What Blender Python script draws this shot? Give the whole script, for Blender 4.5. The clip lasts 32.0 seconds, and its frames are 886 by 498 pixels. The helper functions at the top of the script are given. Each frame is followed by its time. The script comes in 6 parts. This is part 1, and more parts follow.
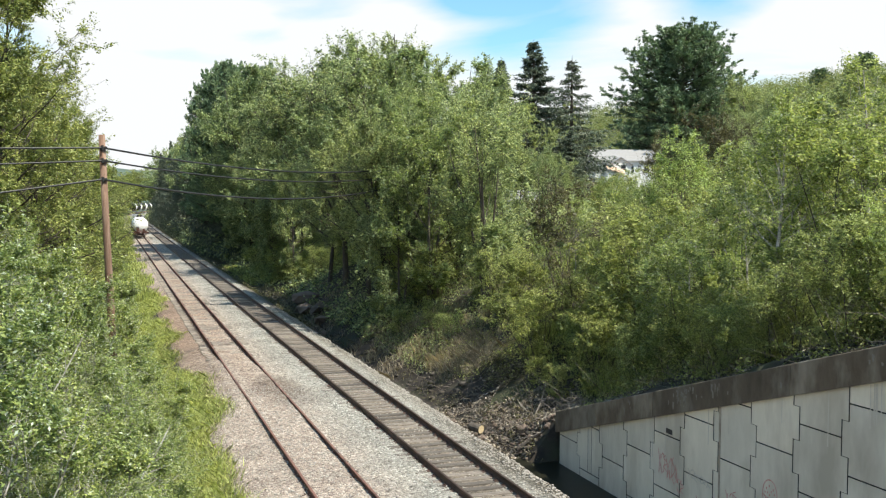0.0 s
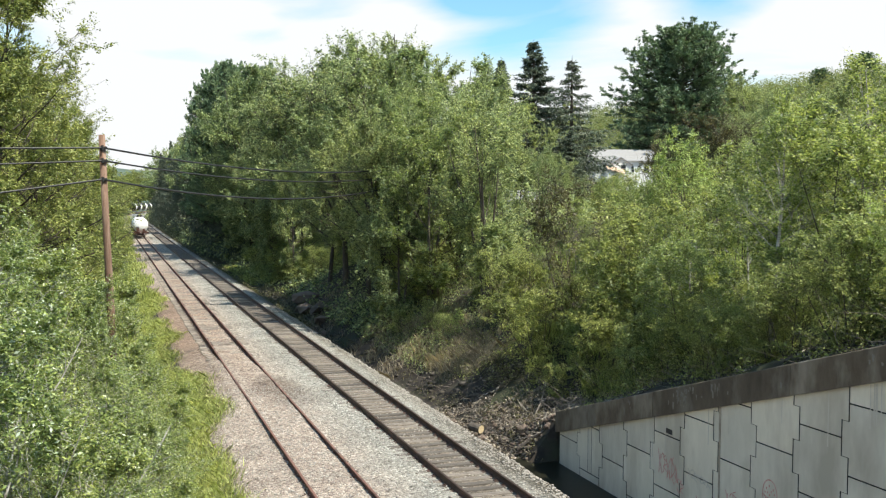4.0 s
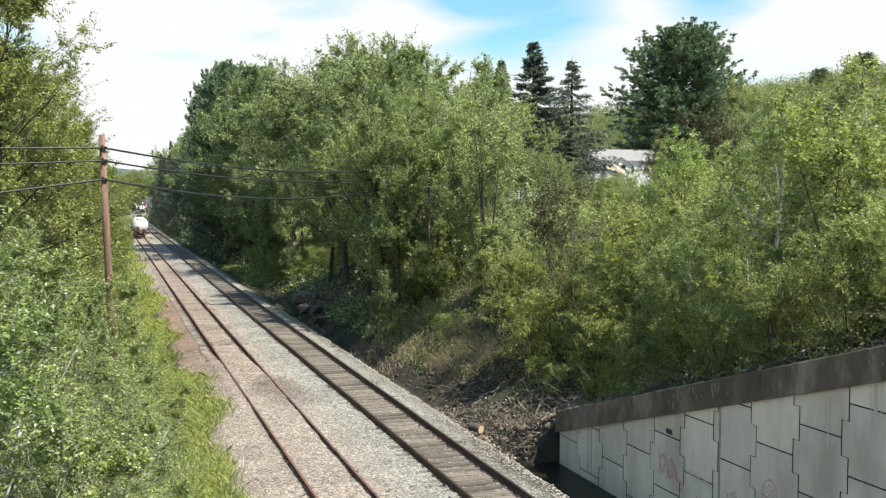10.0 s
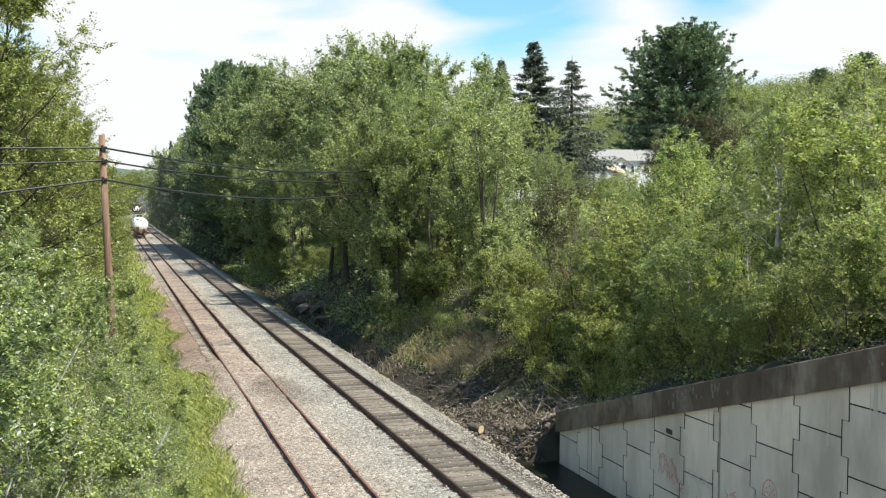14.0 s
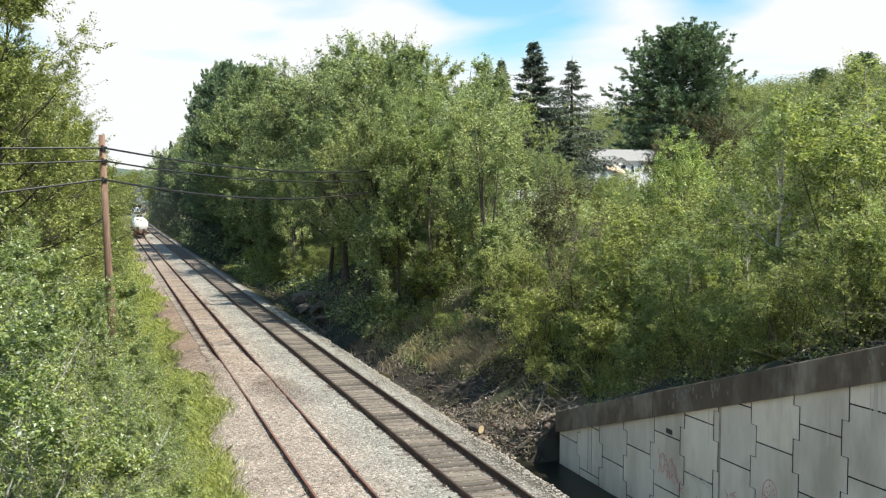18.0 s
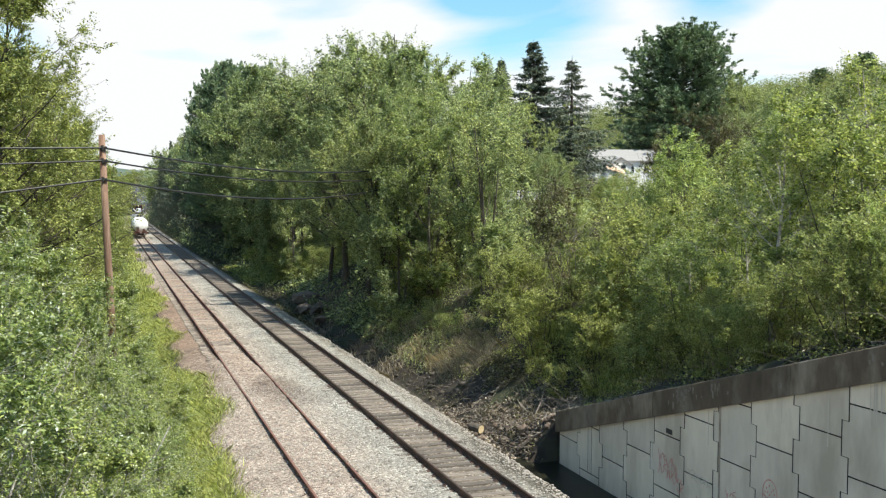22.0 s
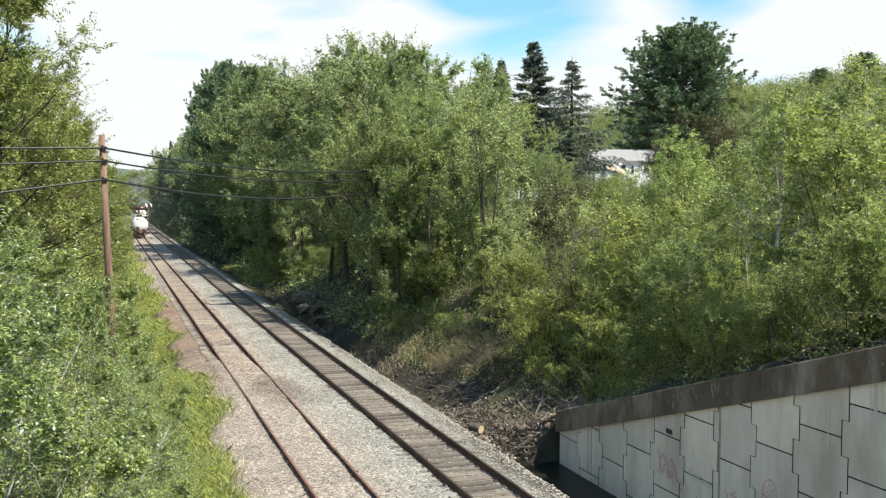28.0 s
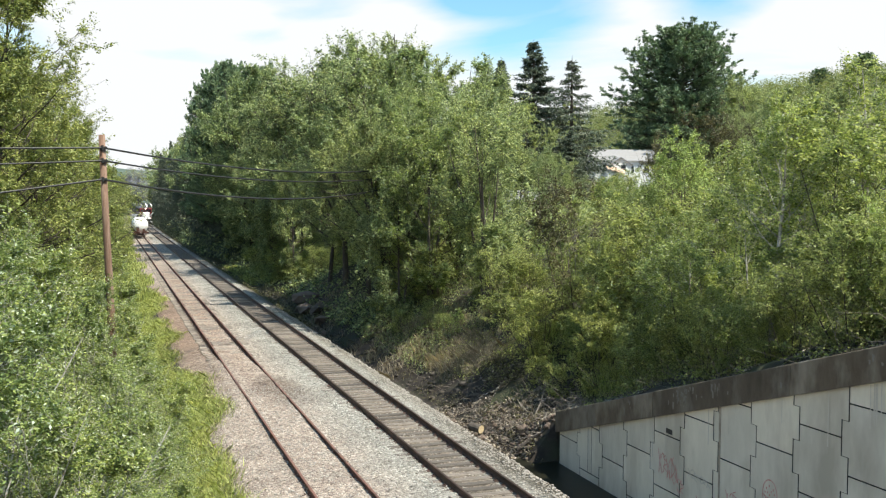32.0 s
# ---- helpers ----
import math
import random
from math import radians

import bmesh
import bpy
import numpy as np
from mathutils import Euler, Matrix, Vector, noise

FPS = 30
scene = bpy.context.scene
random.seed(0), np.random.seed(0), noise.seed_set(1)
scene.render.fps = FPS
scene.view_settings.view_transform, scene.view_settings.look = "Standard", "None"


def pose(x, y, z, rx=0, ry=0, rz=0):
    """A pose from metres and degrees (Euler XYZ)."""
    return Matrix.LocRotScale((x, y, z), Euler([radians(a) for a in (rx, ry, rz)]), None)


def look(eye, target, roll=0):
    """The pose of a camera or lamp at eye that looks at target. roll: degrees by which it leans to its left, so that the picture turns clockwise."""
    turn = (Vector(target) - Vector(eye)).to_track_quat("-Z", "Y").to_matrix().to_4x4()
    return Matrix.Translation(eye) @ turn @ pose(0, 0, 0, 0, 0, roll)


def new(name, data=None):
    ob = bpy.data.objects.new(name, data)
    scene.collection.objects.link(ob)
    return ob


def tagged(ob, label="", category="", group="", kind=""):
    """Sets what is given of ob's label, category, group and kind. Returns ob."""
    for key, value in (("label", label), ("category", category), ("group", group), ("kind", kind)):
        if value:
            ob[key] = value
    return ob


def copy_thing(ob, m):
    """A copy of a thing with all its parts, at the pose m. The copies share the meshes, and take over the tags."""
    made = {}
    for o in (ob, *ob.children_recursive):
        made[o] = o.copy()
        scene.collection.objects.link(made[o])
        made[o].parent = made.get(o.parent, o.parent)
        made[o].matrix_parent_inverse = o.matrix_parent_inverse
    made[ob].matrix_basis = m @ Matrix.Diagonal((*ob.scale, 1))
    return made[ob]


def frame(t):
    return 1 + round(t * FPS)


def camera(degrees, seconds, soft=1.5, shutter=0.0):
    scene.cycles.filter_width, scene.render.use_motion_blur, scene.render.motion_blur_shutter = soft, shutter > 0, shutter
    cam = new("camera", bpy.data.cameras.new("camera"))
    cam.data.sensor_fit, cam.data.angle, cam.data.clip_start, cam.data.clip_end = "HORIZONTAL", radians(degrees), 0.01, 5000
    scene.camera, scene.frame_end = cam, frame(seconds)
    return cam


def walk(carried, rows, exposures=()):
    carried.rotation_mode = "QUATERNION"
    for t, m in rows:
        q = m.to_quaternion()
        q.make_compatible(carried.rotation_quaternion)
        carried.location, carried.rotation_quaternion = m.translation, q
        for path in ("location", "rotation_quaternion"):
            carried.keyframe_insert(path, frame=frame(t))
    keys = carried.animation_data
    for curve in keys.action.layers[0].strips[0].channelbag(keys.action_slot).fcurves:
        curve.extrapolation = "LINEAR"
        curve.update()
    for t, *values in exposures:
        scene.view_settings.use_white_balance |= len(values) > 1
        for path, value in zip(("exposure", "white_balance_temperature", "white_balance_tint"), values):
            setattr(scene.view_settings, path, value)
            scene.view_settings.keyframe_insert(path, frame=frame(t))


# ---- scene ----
# Railway cutting seen from a road bridge. y runs along the tracks, x to the right of them, z up from the rail tops.
cam = camera(48.5, 32.0, soft=1.2)
EYE = (0.0, 0.0, 7.695)
VIEW = look(EYE, (3.2217, 9.4521, 7.167), 0.17)
walk(cam, [(0.0, VIEW), (32.0, VIEW)], [(0.0, 0.64), (32.0, 0.64)])

# ---- daylight ----
SUN_WAY = Vector((0.335, -0.41, 0.85)).normalized()
sun = new("sun", bpy.data.lights.new("sun", "SUN"))
sun.data.energy, sun.data.angle, sun.data.color = 5.0, radians(0.53), (1.0, 0.945, 0.82)
sun.matrix_basis = look((60, -60, 120), Vector((60, -60, 120)) - SUN_WAY)


def sky():
    w = bpy.data.worlds.new("sky")
    w.use_nodes = True
    scene.world = w
    nt = w.node_tree
    nt.nodes.clear()
    out = nt.nodes.new("ShaderNodeOutputWorld")
    clear = nt.nodes.new("ShaderNodeTexSky")
    clear.sky_type, clear.sun_disc = "NISHITA", False
    clear.sun_elevation = math.asin(SUN_WAY.z)
    clear.sun_rotation = math.atan2(SUN_WAY.x, SUN_WAY.y)
    clear.dust_density, clear.ozone_density = 0.8, 0.4
    bg = nt.nodes.new("ShaderNodeBackground")
    bg.inputs["Strength"].default_value = 0.13
    cl = nt.nodes.new("ShaderNodeBackground")
    cl.inputs["Color"].default_value = (0.96, 0.985, 1.0, 1)
    cl.inputs["Strength"].default_value = 0.66
    tc = nt.nodes.new("ShaderNodeTexCoord")
    sep = nt.nodes.new("ShaderNodeSeparateXYZ")
    nt.links.new(tc.outputs["Generated"], sep.inputs[0])
    mp = nt.nodes.new("ShaderNodeMapping")
    mp.inputs["Scale"].default_value = (1.0, 1.0, 4.5)
    mp.inputs["Location"].default_value = (1.35, 0.4, 0.3)
    nt.links.new(tc.outputs["Generated"], mp.inputs[0])
    n1 = nt.nodes.new("ShaderNodeTexNoise")
    n1.inputs["Scale"].default_value, n1.inputs["Detail"].default_value, n1.inputs["Roughness"].default_value = 2.3, 7.0, 0.5
    n1.inputs["Distortion"].default_value = 0.5
    nt.links.new(mp.outputs[0], n1.inputs["Vector"])
    # broad cloud decks low down, opening towards the zenith
    up = nt.nodes.new("ShaderNodeMapRange")
    up.inputs["From Min"].default_value, up.inputs["From Max"].default_value = 0.25, 0.6
    up.inputs["To Min"].default_value, up.inputs["To Max"].default_value = 0.1, -0.22
    nt.links.new(sep.outputs["Z"], up.inputs["Value"])
    add = nt.nodes.new("ShaderNodeMath")
    nt.links.new(n1.outputs["Fac"], add.inputs[0])
    nt.links.new(up.outputs[0], add.inputs[1])
    total = add.outputs[0]
    # openings in the cloud deck: direction, half widths, depth
    for centre, size, depth in (((0.377, 0.905, 0.19), (0.085, 0.085, 0.042), -0.3), ((0.545, 0.815, 0.2), (0.05, 0.05, 0.035), -0.26), ((0.36, 0.91, 0.235), (0.12, 0.1, 0.04), -0.24), ((0.14, 0.975, 0.155), (0.05, 0.03, 0.012), -0.13), ((0.072, 0.987, 0.135), (0.07, 0.03, 0.011), -0.12), ((0.04, 0.995, 0.085), (0.05, 0.03, 0.012), -0.13), ((0.2, 0.96, 0.18), (0.06, 0.03, 0.014), -0.12)):
        sub = nt.nodes.new("ShaderNodeVectorMath")
        sub.operation = "SUBTRACT"
        sub.inputs[1].default_value = centre
        nt.links.new(tc.outputs["Generated"], sub.inputs[0])
        div = nt.nodes.new("ShaderNodeVectorMath")
        div.operation = "DIVIDE"
        div.inputs[1].default_value = size
        nt.links.new(sub.outputs[0], div.inputs[0])
        ln = nt.nodes.new("ShaderNodeVectorMath")
        ln.operation = "LENGTH"
        nt.links.new(div.outputs[0], ln.inputs[0])
        mr = nt.nodes.new("ShaderNodeMapRange")
        mr.interpolation_type = "SMOOTHSTEP"
        mr.inputs["From Min"].default_value, mr.inputs["From Max"].default_value = 0.1, 1.6
        mr.inputs["To Min"].default_value, mr.inputs["To Max"].default_value = depth, 0.0
        nt.links.new(ln.outputs["Value"], mr.inputs["Value"])
        more = nt.nodes.new("ShaderNodeMath")
        nt.links.new(total, more.inputs[0])
        nt.links.new(mr.outputs[0], more.inputs[1])
        total = more.outputs[0]
    ramp = nt.nodes.new("ShaderNodeValToRGB")
    ramp.color_ramp.elements[0].position, ramp.color_ramp.elements[1].position = 0.4, 0.6
    nt.links.new(total, ramp.inputs[0])
    tone = nt.nodes.new("ShaderNodeMix")
    tone.data_type, tone.blend_type = "RGBA", "MULTIPLY"
    tone.inputs[0].default_value = 1.0
    tone.inputs[7].default_value = (0.66, 0.97, 1.02, 1)
    nt.links.new(clear.outputs[0], tone.inputs[6])
    mix = nt.nodes.new("ShaderNodeMixShader")
    nt.links.new(tone.outputs[2], bg.inputs["Color"])
    nt.links.new(ramp.outputs[0], mix.inputs[0])
    nt.links.new(bg.outputs[0], mix.inputs[1])
    nt.links.new(cl.outputs[0], mix.inputs[2])
    nt.links.new(mix.outputs[0], out.inputs["Surface"])


sky()


# ---- materials ----
def nodes(name, rough=0.85, metal=0.0):
    m = bpy.data.materials.new(name)
    m.use_nodes = True
    nt = m.node_tree
    b = nt.nodes["Principled BSDF"]
    b.inputs["Roughness"].default_value, b.inputs["Metallic"].default_value = rough, metal
    return m, nt, b


def noise_node(nt, scale, detail=4.0, rough=0.55, stretch=None, space="Object", dist=0.0):
    tc = nt.nodes.new("ShaderNodeTexCoord")
    n = nt.nodes.new("ShaderNodeTexNoise")
    n.inputs["Scale"].default_value, n.inputs["Detail"].default_value = scale, detail
    n.inputs["Roughness"].default_value, n.inputs["Distortion"].default_value = rough, dist
    src = tc.outputs[space]
    if stretch:
        mp = nt.nodes.new("ShaderNodeMapping")
        mp.inputs["Scale"].default_value = stretch
        nt.links.new(src, mp.inputs[0])
        src = mp.outputs[0]
    nt.links.new(src, n.inputs["Vector"])
    return n.outputs["Fac"]


def ramp_node(nt, fac, stops):
    r = nt.nodes.new("ShaderNodeValToRGB")
    e = r.color_ramp.elements
    while len(e) < len(stops):
        e.new(0.5)
    for el, (pos, col) in zip(e, stops):
        el.position, el.color = pos, (*col, 1)
    nt.links.new(fac, r.inputs[0])
    return r.outputs[0]


def mix_node(nt, fac, a, b, kind="MIX"):
    m = nt.nodes.new("ShaderNodeMix")
    m.data_type, m.blend_type = "RGBA", kind
    for sock, v in ((m.inputs[0], fac), (m.inputs[6], a), (m.inputs[7], b)):
        if isinstance(v, (int, float)):
            sock.default_value = v
        elif isinstance(v, tuple):
            sock.default_value = (*v, 1)
        else:
            nt.links.new(v, sock)
    return m.outputs[2]


def bump_node(nt, b, fac, strength=0.4, dist=0.02):
    bp = nt.nodes.new("ShaderNodeBump")
    bp.inputs["Strength"].default_value, bp.inputs["Distance"].default_value = strength, dist
    nt.links.new(fac, bp.inputs["Height"])
    nt.links.new(bp.outputs[0], b.inputs["Normal"])


def mottled(name, c1, c2, scale=6.0, rough=0.85, metal=0.0, bump=0.3, stains=None, stain_scale=0.8, stretch=None, by_object=0.0, fine=None):
    """A surface with fine grain, larger stains and relief."""
    m, nt, b = nodes(name, rough, metal)
    g = noise_node(nt, scale, 6, 0.65, stretch)
    col = ramp_node(nt, g, [(0.3, c1), (0.7, c2)])
    if stains:
        s = noise_node(nt, stain_scale, 5, 0.6, stretch)
        msk = ramp_node(nt, s, [(0.48, (0, 0, 0)), (0.68, (1, 1, 1))])
        col = mix_node(nt, msk, col, stains)
    if by_object:
        oi = nt.nodes.new("ShaderNodeObjectInfo")
        lo, hi = 1 - by_object, 1 + by_object
        tint = ramp_node(nt, oi.outputs["Random"], [(0, (lo, lo, lo)), (1, (hi, hi * 0.98, hi * 0.95))])
        col = mix_node(nt, 1.0, col, tint, "MULTIPLY")
    nt.links.new(col, b.inputs["Base Color"])
    if bump:
        bump_node(nt, b, noise_node(nt, fine or scale * 3, 5, 0.7, stretch), bump)
    return m


def foliage(name, dark, mid, light, pale=None, trans=0.35, clump=0.5, rough=0.45, pale_share=0.05):
    """Leaves: each its own shade, with broader drifts of colour through the crown, some light passing through."""
    m, nt, b = nodes(name, rough)
    geo = nt.nodes.new("ShaderNodeNewGeometry")
    stops = [(0.0, dark), (0.45, mid), (0.9, light)]
    if pale:
        stops = [(0.0, dark), (0.45, mid), (1.0 - pale_share - 0.03, light), (1.0 - pale_share, pale)]
    leaf = ramp_node(nt, geo.outputs["Random Per Island"], stops)
    drift = noise_node(nt, clump, 3, 0.6)
    warm = ramp_node(nt, drift, [(0.3, (0.76, 0.8, 0.78)), (0.5, (1, 1, 1)), (0.72, (1.12, 1.09, 0.92))])
    col = mix_node(nt, 1.0, leaf, warm, "MULTIPLY")
    oi = nt.nodes.new("ShaderNodeObjectInfo")
    tint = ramp_node(nt, oi.outputs["Random"], [(0, (0.87, 0.92, 0.92)), (0.5, (1, 1, 1)), (1, (1.07, 1.05, 0.92))])
    col = mix_node(nt, 1.0, col, tint, "MULTIPLY")
    nt.links.new(col, b.inputs["Base Color"])
    b.inputs["Specular IOR Level"].default_value = 0.4
    tr = nt.nodes.new("ShaderNodeBsdfTranslucent")
    warmer = mix_node(nt, 1.0, col, (1.1, 1.12, 0.8), "MULTIPLY")
    nt.links.new(warmer, tr.inputs["Color"])
    mx = nt.nodes.new("ShaderNodeMixShader")
    mx.inputs[0].default_value = trans
    nt.links.new(b.outputs[0], mx.inputs[1])
    nt.links.new(tr.outputs[0], mx.inputs[2])
    nt.links.new(mx.outputs[0], nt.nodes["Material Output"].inputs["Surface"])
    return m


def ballast_material():
    """Crushed stone: single stones in shades of grey, pinkish and rusty by the old siding, with dark oily spots."""
    m, nt, b = nodes("ballast", 0.9)
    tc = nt.nodes.new("ShaderNodeTexCoord")
    vo = nt.nodes.new("ShaderNodeTexVoronoi")
    vo.inputs["Scale"].default_value = 17.0
    nt.links.new(tc.outputs["Object"], vo.inputs["Vector"])
    sep = nt.nodes.new("ShaderNodeSeparateColor")
    nt.links.new(vo.outputs["Color"], sep.inputs[0])
    grey = ramp_node(nt, sep.outputs[0], [(0.0, (0.11, 0.105, 0.09)), (0.35, (0.27, 0.26, 0.23)), (0.8, (0.4, 0.385, 0.345)), (1.0, (0.62, 0.6, 0.55))])
    pink = ramp_node(nt, sep.outputs[0], [(0.0, (0.14, 0.105, 0.09)), (0.35, (0.31, 0.25, 0.21)), (0.8, (0.45, 0.37, 0.31)), (1.0, (0.66, 0.58, 0.5))])
    pos = nt.nodes.new("ShaderNodeSeparateXYZ")
    nt.links.new(tc.outputs["Object"], pos.inputs[0])
    mr = nt.nodes.new("ShaderNodeMapRange")
    mr.inputs["From Min"].default_value, mr.inputs["From Max"].default_value = 8.1, 6.2
    nt.links.new(pos.outputs["X"], mr.inputs["Value"])
    wob = noise_node(nt, 0.9, 4, 0.6)
    fac = nt.nodes.new("ShaderNodeMath")
    fac.operation = "MULTIPLY"
    nt.links.new(mr.outputs[0], fac.inputs[0])
    nt.links.new(wob, fac.inputs[1])
    fac2 = nt.nodes.new("ShaderNodeMath")
    fac2.operation = "MULTIPLY"
    fac2.inputs[1].default_value = 2.1
    fac2.use_clamp = True
    nt.links.new(fac.outputs[0], fac2.inputs[0])
    col = mix_node(nt, fac2.outputs[0], grey, pink)
    big = ramp_node(nt, noise_node(nt, 0.35, 5, 0.6), [(0.3, (0.66, 0.65, 0.63)), (0.6, (0.98, 0.97, 0.94))])
    col = mix_node(nt, 1.0, col, big, "MULTIPLY")
    # dirt between the rails of the main line, and one oily patch on the siding
    soft_noise = noise_node(nt, 1.6, 4, 0.65)
    for centre, size, shade in (((9.5, 0, 0), (0.72, 1e6, 9), (0.66, 0.57, 0.5)), ((6.5, 39.6, 0), (1.25, 3.4, 9), (0.5, 0.47, 0.45)), ((3.9, 66.0, 0), (1.5, 26.0, 9), (0.74, 0.64, 0.57)), ((5.7, 90.0, 0), (0.8, 50.0, 9), (0.8, 0.7, 0.64)), ((11.6, 0, 0), (0.75, 1e6, 9), (0.55, 0.52, 0.47)), ((11.5, 26.5, 0), (1.2, 7.0, 9), (0.45, 0.43, 0.4))):
        vm = nt.nodes.new("ShaderNodeVectorMath")
        vm.operation = "SUBTRACT"
        vm.inputs[1].default_value = centre
        nt.links.new(tc.outputs["Object"], vm.inputs[0])
        vd = nt.nodes.new("ShaderNodeVectorMath")
        vd.operation = "DIVIDE"
        vd.inputs[1].default_value = size
        nt.links.new(vm.outputs[0], vd.inputs[0])
        vl = nt.nodes.new("ShaderNodeVectorMath")
        vl.operation = "LENGTH"
        nt.links.new(vd.outputs[0], vl.inputs[0])
        sm = nt.nodes.new("ShaderNodeMath")
        nt.links.new(vl.outputs["Value"], sm.inputs[0])
        nt.links.new(soft_noise, sm.inputs[1])
        msk = ramp_node(nt, sm.outputs[0], [(0.0, (1, 1, 1)), (0.62, (1, 1, 1)), (1.0, (0, 0, 0))])
        half = nt.nodes.new("ShaderNodeMath")
        half.operation = "MULTIPLY"
        half.inputs[1].default_value = 0.62
        nt.links.new(sm.outputs[0], half.inputs[0])
        nt.links.new(half.outputs[0], msk.node.inputs[0])
        col = mix_node(nt, msk, col, mix_node(nt, 1.0, col, shade, "MULTIPLY"))
    nt.links.new(col, b.inputs["Base Color"])
    gap = nt.nodes.new("ShaderNodeMath")
    gap.operation = "MULTIPLY"
    gap.inputs[1].default_value = -1.0
    nt.links.new(vo.outputs["Distance"], gap.inputs[0])
    bump_node(nt, b, gap.outputs[0], 0.9, 0.05)
    return m


M = {}
M["ballast"] = ballast_material()
M["stone"] = mottled("stone", (0.26, 0.24, 0.21), (0.48, 0.45, 0.41), 9, 0.9, bump=0.5, by_object=0.25)
M["rail"] = mottled("rail_steel", (0.05, 0.035, 0.03), (0.12, 0.075, 0.055), 20, 0.6, 0.6, 0.2, stains=(0.15, 0.09, 0.07), stain_scale=2)
M["rust_rail"] = mottled("rusty_rail", (0.13, 0.06, 0.045), (0.26, 0.13, 0.1), 18, 0.85, 0.2, 0.3, stains=(0.07, 0.045, 0.04), stain_scale=1.5)
M["tie"] = mottled("tie_wood", (0.1, 0.083, 0.07), (0.26, 0.23, 0.198), 5, 0.92, bump=0.6, stretch=(1.0, 9.0, 9.0), by_object=0.42, stains=(0.06, 0.05, 0.04), stain_scale=1.3)
M["old_tie"] = mottled("weathered_tie", (0.17, 0.145, 0.12), (0.36, 0.32, 0.28), 5, 0.95, bump=0.6, stretch=(1.0, 9.0, 9.0), by_object=0.3)
# dark earth, taken nearly to black so its colour also carries the bank's shade
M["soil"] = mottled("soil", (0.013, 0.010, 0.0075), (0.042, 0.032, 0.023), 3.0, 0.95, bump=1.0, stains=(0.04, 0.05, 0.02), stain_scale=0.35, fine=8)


def distant_green(m):
    """Beyond the cutting the ground is meadow and wood."""
    nt = m.node_tree
    b = nt.nodes["Principled BSDF"]
    old = b.inputs["Base Color"].links[0].from_socket
    tc = nt.nodes.new("ShaderNodeTexCoord")
    ln = nt.nodes.new("ShaderNodeVectorMath")
    ln.operation = "LENGTH"
    nt.links.new(tc.outputs["Object"], ln.inputs[0])
    mr = nt.nodes.new("ShaderNodeMapRange")
    mr.inputs["From Min"].default_value, mr.inputs["From Max"].default_value = 380, 620
    nt.links.new(ln.outputs["Value"], mr.inputs["Value"])
    far = ramp_node(nt, noise_node(nt, 0.04, 8, 0.7), [(0.35, (0.05, 0.08, 0.06)), (0.65, (0.09, 0.125, 0.085))])
    nt.links.new(mix_node(nt, mr.outputs[0], old, far), b.inputs["Base Color"])


distant_green(M["soil"])
M["concrete"] = mottled("concrete_panel", (0.62, 0.59, 0.49), (0.73, 0.695, 0.59), 2.2, 0.85, bump=0.12, stains=(0.47, 0.435, 0.35), stain_scale=0.7, stretch=(1, 1, 0.35), by_object=0.1, fine=60)
M["old_concrete"] = mottled("stained_concrete", (0.07, 0.054, 0.036), (0.145, 0.118, 0.084), 2.5, 0.9, bump=0.35, stains=(0.25, 0.225, 0.18), stain_scale=0.9, stretch=(1, 1, 0.5), by_object=0.16, fine=40)
M["joint"] = mottled("joint_shadow", (0.03, 0.03, 0.028), (0.07, 0.065, 0.06), 8, 0.95)
M["bark"] = mottled("bark", (0.045, 0.036, 0.028), (0.13, 0.11, 0.09), 7, 0.95, bump=0.8, stretch=(1, 1, 0.3))
M["pale_bark"] = mottled("pale_bark", (0.3, 0.28, 0.24), (0.52, 0.5, 0.45), 6, 0.85, bump=0.4, stains=(0.12, 0.1, 0.08), stain_scale=5, stretch=(0.4, 0.4, 1.5))
M["pole_wood"] = mottled("pole_wood", (0.12, 0.066, 0.043), (0.25, 0.15, 0.1), 6, 0.9, bump=0.5, stretch=(6, 6, 0.4), stains=(0.34, 0.24, 0.175), stain_scale=1.2)
M["cable"] = mottled("black_cable", (0.012, 0.012, 0.012), (0.025, 0.025, 0.024), 9, 0.6, bump=0)
M["leaf_bush"] = foliage("leaf_bush", (0.098, 0.134, 0.045), (0.245, 0.312, 0.096), (0.464, 0.503, 0.166), (0.62, 0.66, 0.52), 0.32, 0.8, pale_share=0.09)
M["leaf_sapling"] = foliage("leaf_sapling", (0.108, 0.145, 0.055), (0.291, 0.361, 0.126), (0.546, 0.581, 0.223), (0.46, 0.5, 0.36), 0.5, 0.6, pale_share=0.08)
M["leaf_tree"] = foliage("leaf_tree", (0.090, 0.124, 0.067), (0.278, 0.343, 0.165), (0.555, 0.606, 0.297), None, 0.38, 0.25)
M["leaf_left"] = foliage("leaf_left", (0.112, 0.144, 0.049), (0.267, 0.316, 0.100), (0.442, 0.455, 0.159), None, 0.32, 0.3)
M["leaf_yellow"] = foliage("leaf_yellow", (0.104, 0.135, 0.051), (0.311, 0.403, 0.135), (0.560, 0.664, 0.259), None, 0.4, 0.6)
M["leaf_brown"] = foliage("leaf_brown", (0.073, 0.066, 0.032), (0.122, 0.110, 0.055), (0.175, 0.166, 0.081), None, 0.25, 0.6)
M["needle_pine"] = foliage("needle_pine", (0.086, 0.147, 0.089), (0.162, 0.244, 0.133), (0.287, 0.367, 0.201), None, 0.12, 0.4)
M["needle_spruce"] = foliage("needle_spruce", (0.046, 0.069, 0.052), (0.092, 0.120, 0.083), (0.160, 0.183, 0.122), None, 0.1, 0.5)
